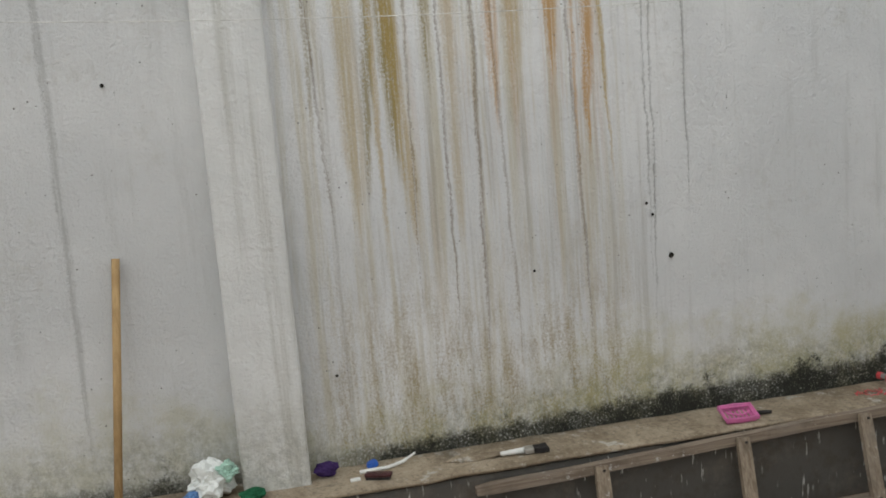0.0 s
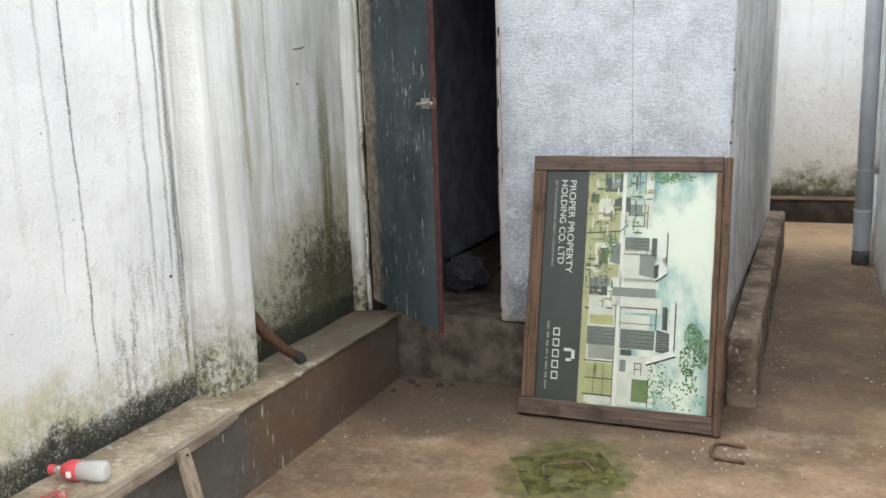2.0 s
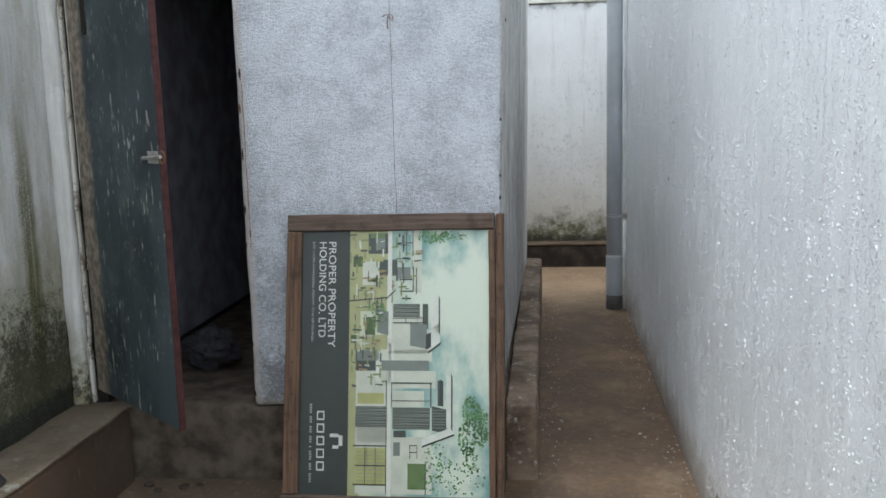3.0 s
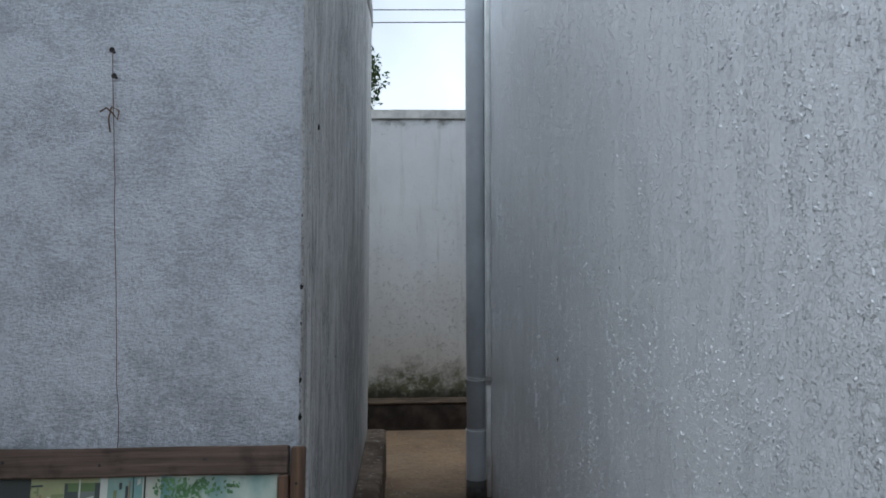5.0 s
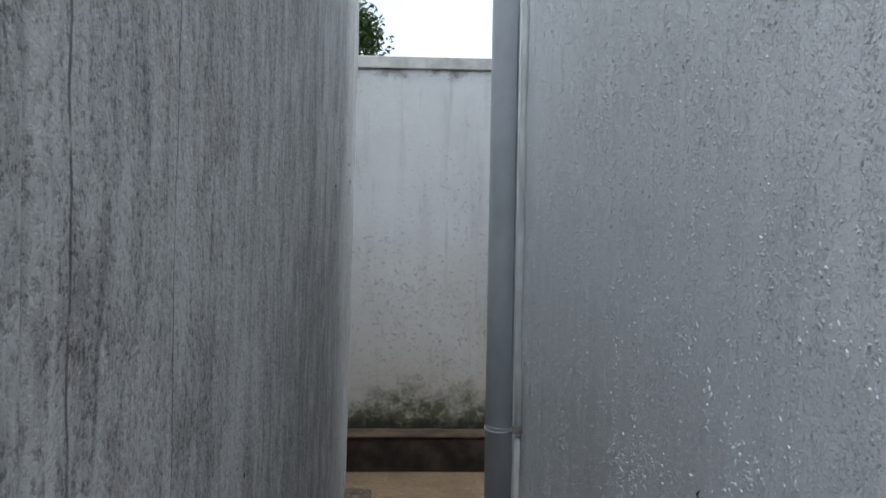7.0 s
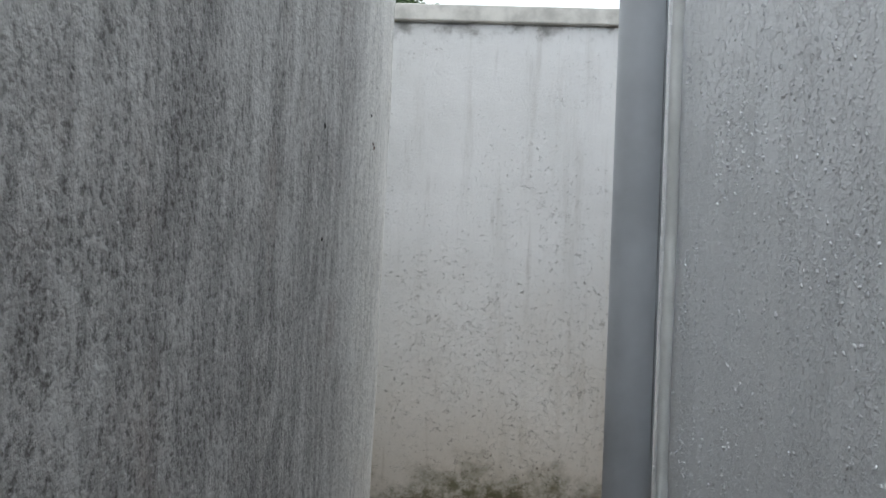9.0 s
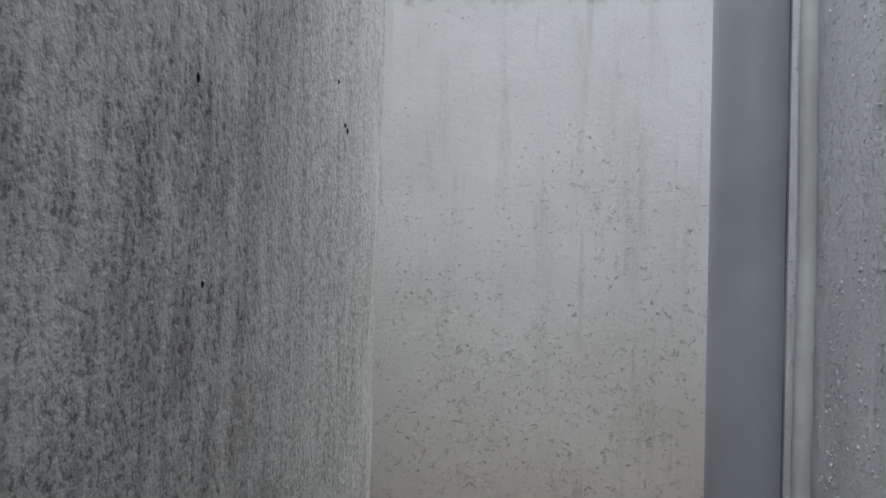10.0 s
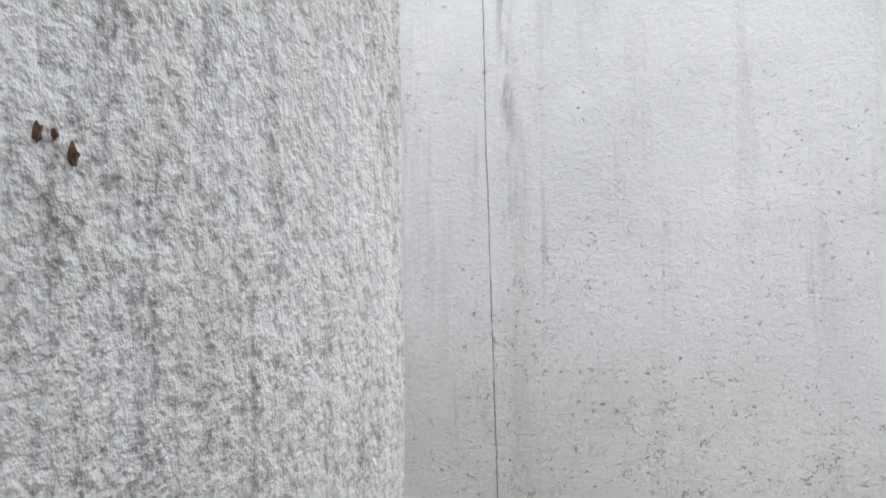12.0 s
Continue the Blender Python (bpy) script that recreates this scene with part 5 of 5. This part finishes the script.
# Added dark strip: paints the shade of the gap between pipe and conduit
part("dark_streak", tube([(0.0555 * math.cos(-0.62), 0.0555 * math.sin(-0.62), 1.0 + 0.15 * k) for k in range(12)], [0.0022 + 0.0035 * abs(noise.noise(Vector((2, 5, k * 1.7)))) for k in range(12)], 7), PVC_DIRTY, drain, "added dark strip for the shaded gap beside the pipe", smooth=True)
cond = thing("conduit", "thin white conduit beside the drainpipe on the house wall", "conduit")
part("channel", tube([(-0.3225 + 0.0012 * math.sin(k * 1.7), 7.508, 0.742 + 0.19 * k) for k in range(19)], 0.0140, 16), CONDUIT, cond, smooth=True)
part("lower_length", tube([(-0.3225, 7.508, 0.06), (-0.3220, 7.508, 0.40), (-0.3225, 7.508, 0.738)], 0.0128, 16), CONDUIT, cond, "soiled lower length of white conduit", smooth=True)


# ---- wires, nails and holes ----
hang = thing("hanging_wire", "thin rusty wire hanging from nails on the shed front", "wire")
part("strand", tube([(-1.538 + 0.006 * noise.noise(Vector((0, 0, k * 0.9))), 4.318, 2.10 - k * 0.06) for k in range(17)], 0.001, 5), RUST, hang)
part("knot", tube([(-1.568, 4.315, 1.963), (-1.552, 4.312, 1.972), (-1.538, 4.310, 1.960), (-1.527, 4.313, 1.944), (-1.524, 4.314, 1.966), (-1.540, 4.311, 1.974), (-1.548, 4.313, 1.945), (-1.545, 4.314, 1.915)], 0.0022, 5), RUST, hang)
for x, z in ((-1.537, 2.103), (-1.533, 2.043), (-2.092, 2.118), (-2.10, 2.06)):
    whole("wall_nail", tube([(x, 4.335, z), (x, 4.312, z + 0.003), (x, 4.310, z + 0.003)], [0.003, 0.003, 0.007], 7), NAIL, "dark nail driven into the white shed wall", "nail", group="nails in the shed wall")
whole("clothes_line", tube([(-2.2 + 0.108 * max(0, (y - 0.5) / 3.8) ** 2, y, 1.857 + 0.0195 * (y - 0.5) ** 2) for y in [4.312 - 0.35 * k for k in range(30)]], 0.0012, 5), WIRE, "thin sagging wire clothes line across the yard", "clothes line")
whole("wall_hook", tube([(-3.01, 3.85, 1.705), (-2.985, 3.852, 1.706), (-2.975, 3.87, 1.708), (-2.978, 3.91, 1.716)], 0.003, 6), NAIL, "small bent wire hook in the mouldy wall", "hook")


def blot(r, seed):
    """A flat ragged pit edge, facing +x."""
    bm = bmesh.new()
    ring = [bm.verts.new((0.0, math.cos(a) * r * (1 + 0.3 * noise.noise(Vector((math.cos(a), math.sin(a), seed)))), math.sin(a) * r * (1 + 0.3 * noise.noise(Vector((math.sin(a), math.cos(a), seed)))))) for a in (2 * math.pi * k / 12 for k in range(12))]
    inner = [bm.verts.new((-0.004, v.co.y * 0.7, v.co.z * 0.7)) for v in ring]
    for k in range(12):
        bm.faces.new((ring[k], ring[(k + 1) % 12], inner[(k + 1) % 12], inner[k]))
    bm.faces.new(inner)
    return bm


# Shallow cups on the wall face; black colour stands for the holes' dark depth
for y, z, r in ((1.285, 0.998, 0.011), (1.192, 1.211, 0.006), (1.215, 1.165, 0.006), (-0.06, 0.70, 0.006), (-0.74, 1.79, 0.007), (2.87, 0.86, 0.006), (0.72, 1.0, 0.006), (3.86, 1.55, 0.006)):
    part("hole", blot(r, y), HOLE, west, "small dark hole").location = (-2.9925, y, z)


def corner_chip(r, seed):
    """A broken flake of plaster edge."""
    bm = bmesh.new()
    bmesh.ops.create_icosphere(bm, subdivisions=2, radius=1)
    for v in bm.verts:
        d = 1 + 0.9 * noise.noise(v.co * 2.2 + Vector((seed, 0, 0)))
        v.co = Vector((v.co.x * r * 0.40, v.co.y * r * 0.35, v.co.z * r * 0.75)) * d
    return bm


for k, (z, r) in enumerate(((1.325, 0.009), (1.548, 0.009), (1.235, 0.012), (1.46, 0.005), (0.92, 0.010), (0.70, 0.012), (0.55, 0.009), (1.72, 0.005))):
    part("chip", corner_chip(r, k * 3.7), HOLE, front, "chipped dark plaster edge").location = (-1.110 + 0.020 * (z - 1.4), 4.337, z)
for k, (x, z, r) in enumerate(((-2.178, 1.43, 0.030), (-2.178, 1.62, 0.026), (-2.182, 1.20, 0.026), (-2.184, 1.05, 0.020), (-2.168, 1.33, 0.022), (-2.182, 0.62, 0.018), (-2.170, 1.76, 0.03), (-2.165, 1.10, 0.026), (-2.184, 0.40, 0.018))):
    bm = corner_chip(r, 60 + k)
    for v in bm.verts:
        v.co.x *= 0.35
        v.co.y *= 0.25
    part("chip", bm, RUST if k % 2 else HOLE, front, "chipped brown plaster edge").location = (x, 4.331, z)
part("edge_crack", tube([(-2.164 + 0.006 * noise.noise(Vector((0, 7, k * 0.8))), 4.3285, 1.72 - 0.04 * k) for k in range(18)], [0.0012 + 0.002 * abs(noise.noise(Vector((3, 1, k * 1.3)))) for k in range(18)], 5), RUST, front, "dark crack along the plaster edge")
# Brown flakes for a torn patch where the paint is missing
for k, (y, z, r) in enumerate(((7.634, 1.8195, 0.0070), (7.6525, 1.8125, 0.0085), (7.643, 1.8195, 0.0042))):
    whole("torn_paint_mark", corner_chip(r * 0.8, 40 + k), RUST, "brown torn patch of missing paint on the grey shed wall", "nail", group="rusty stubs in the shed wall", m=pose(-1.1015 + side_bow(y) + 0.018 * (z - 1.5), y, z))
for k, (y, z, r) in enumerate(((6.99, 1.78, 0.006), (7.02, 1.576, 0.005), (7.577, 1.883, 0.006), (5.375, 1.231, 0.005), (4.69, 1.97, 0.012))):
    whole("wall_pit", corner_chip(r, 70 + k), HOLE, "small dark pit in the grey shed wall", "pit", group="pits in the shed wall", m=pose(-1.1025 + side_bow(y) + 0.018 * (z - 1.5), y, z))

for k, (y, z, h) in enumerate(((3.93, 0.09, 0.075), (4.05, 0.04, 0.05), (5.30, 1.22, 0.009))):
    house_x = -0.3105 + 0.002 * (y - 4.2)
    whole("wall_crack", tube([(house_x, y, z - h), (house_x - 0.001, y + 0.006, z), (house_x, y - 0.004, z + h)], [0.001, min(0.007, h * 0.3), 0.001], 6), HOLE, "dark crack chipped in the white house wall", "crack", group="cracks in the house wall")

# ---- paint flakes and grit on the floor ----
def flakes():
    rng = random.Random(11)
    bm = bmesh.new()
    spots = [(rng.gauss(-0.36, 0.06), rng.uniform(3.0, 9.0)) for _ in range(200)] + [(rng.gauss(-0.90, 0.05), rng.uniform(4.4, 8.0)) for _ in range(120)]
    spots += [(rng.gauss(-2.62, 0.10), rng.uniform(1.6, 4.3)) for _ in range(30)] + [(rng.uniform(-2.5, -0.4), rng.uniform(2.6, 4.3)) for _ in range(18)] + [(rng.gauss(-1.1, 0.12), rng.gauss(3.8, 0.12)) for _ in range(28)]
    for x, y in spots:
        r = rng.uniform(0.0018, 0.005) * (1.6 if rng.random() < 0.1 else 1)
        a0, n = rng.uniform(0, 6.28), rng.randint(4, 6)
        z = floor_height(x, y) + 0.002
        x = min(x, -0.322 + 0.002 * max(0, y - 4.2))
        top = [bm.verts.new((x + r * math.cos(a0 + 6.283 * k / n) * rng.uniform(0.6, 1.2), y + r * math.sin(a0 + 6.283 * k / n) * rng.uniform(0.6, 1.2), z + rng.uniform(0.001, 0.003))) for k in range(n)]
        low = [bm.verts.new((v.co.x, v.co.y, z - 0.004)) for v in top]
        bm.faces.new(top)
        for k in range(n):
            bm.faces.new((top[k], low[k], low[(k + 1) % n], top[(k + 1) % n]))
    return bm


tagged(link("paint_flakes", flakes(), FLAKE), "scattered white paint flakes and grit on the concrete floor", "flakes", kind="stuff")

# ---- beyond the wall ----
for z, s in ((4.14, 0.040), (4.00, 0.050)):
    whole("power_cable", tube([(-26 + 2 * k, 12 + 0.02 * k, z + 0.0016 * (2 * k - 26 + 0.6) ** 2 + s * (2 * k - 26 + 0.6) * 0.3) for k in range(27)], 0.006, 5), BLACK, "thin black overhead cable beyond the end wall", "cable", group="overhead cables")
for x in (-26.0, 26.0):
    k = (x + 26) / 2
    pole = thing("utility_pole", "weathered wooden utility pole carrying overhead cables", "utility pole", group="poles of the overhead cables")
    part("mast", tube([(x, 12.13 + 0.02 * k, -0.02), (x, 12.13 + 0.02 * k, 6.4)], [0.13, 0.09], 12), FRAME_Z, pole)
    part("crossarm", block(x - 0.05, x + 0.05, 11.9 + 0.02 * k, 12.4 + 0.02 * k, 5.2, 5.32, 0.008), FRAME_X, pole)
tree = thing("tree", "dark green leafy tree beyond the end wall", "tree", m=pose(-3.70, 20.0, 0.0))
bark = plain("brown_bark", (0.09, 0.065, 0.045), 0.95, 0.1, scale=12, bump=0.8)
part("trunk", tube([(0, 0, -0.02), (0.05, 0, 1.5), (0.1, 0.1, 3.0), (0.2, 0.1, 4.6)], [0.28, 0.22, 0.17, 0.08], 12), bark, tree, smooth=True)
for a in range(6):
    c, s = math.cos(a * 1.05), math.sin(a * 1.05)
    part("limb", tube([(0.08, 0.05, 2.4 + 0.2 * a), (0.7 * c, 0.7 * s, 3.4 + 0.15 * a), (1.6 * c, 1.5 * s, 4.2 + 0.2 * a)], [0.10, 0.06, 0.025], 8), bark, tree, smooth=True)


def crown():
    rng = random.Random(3)
    bm = bmesh.new()
    for _ in range(420):
        a, b, r = rng.uniform(0, 6.283), math.acos(rng.uniform(-0.75, 1)), rng.uniform(0.35, 1.0) ** 0.6
        c = Vector((0.1 + 2.35 * r * math.sin(b) * math.cos(a), 2.2 * r * math.sin(b) * math.sin(a), 4.45 + 1.80 * r * math.cos(b)))
        for _ in range(160):
            p = c + Vector((rng.gauss(0, 0.15), rng.gauss(0, 0.15), rng.gauss(0, 0.13)))
            m = Euler((rng.uniform(-1, 1), rng.uniform(-1, 1), rng.uniform(0, 6.28))).to_matrix()
            s = rng.uniform(0.045, 0.08)
            bm.faces.new([bm.verts.new(p + m @ Vector(q) * s) for q in ((-1, 0, 0), (0, -0.45, 0.08), (1, 0, -0.1), (0, 0.45, 0.08))])
    return bm


def leaf_material():
    m = Mat("dark_leaves", 0.55, 0.3)
    g = m.n.new("ShaderNodeNewGeometry")
    return m.done(m.mix(g.outputs["Random Per Island"], (0.022, 0.055, 0.018), (0.075, 0.13, 0.04)))


part("crown", crown(), leaf_material(), tree, "dense dark green foliage")
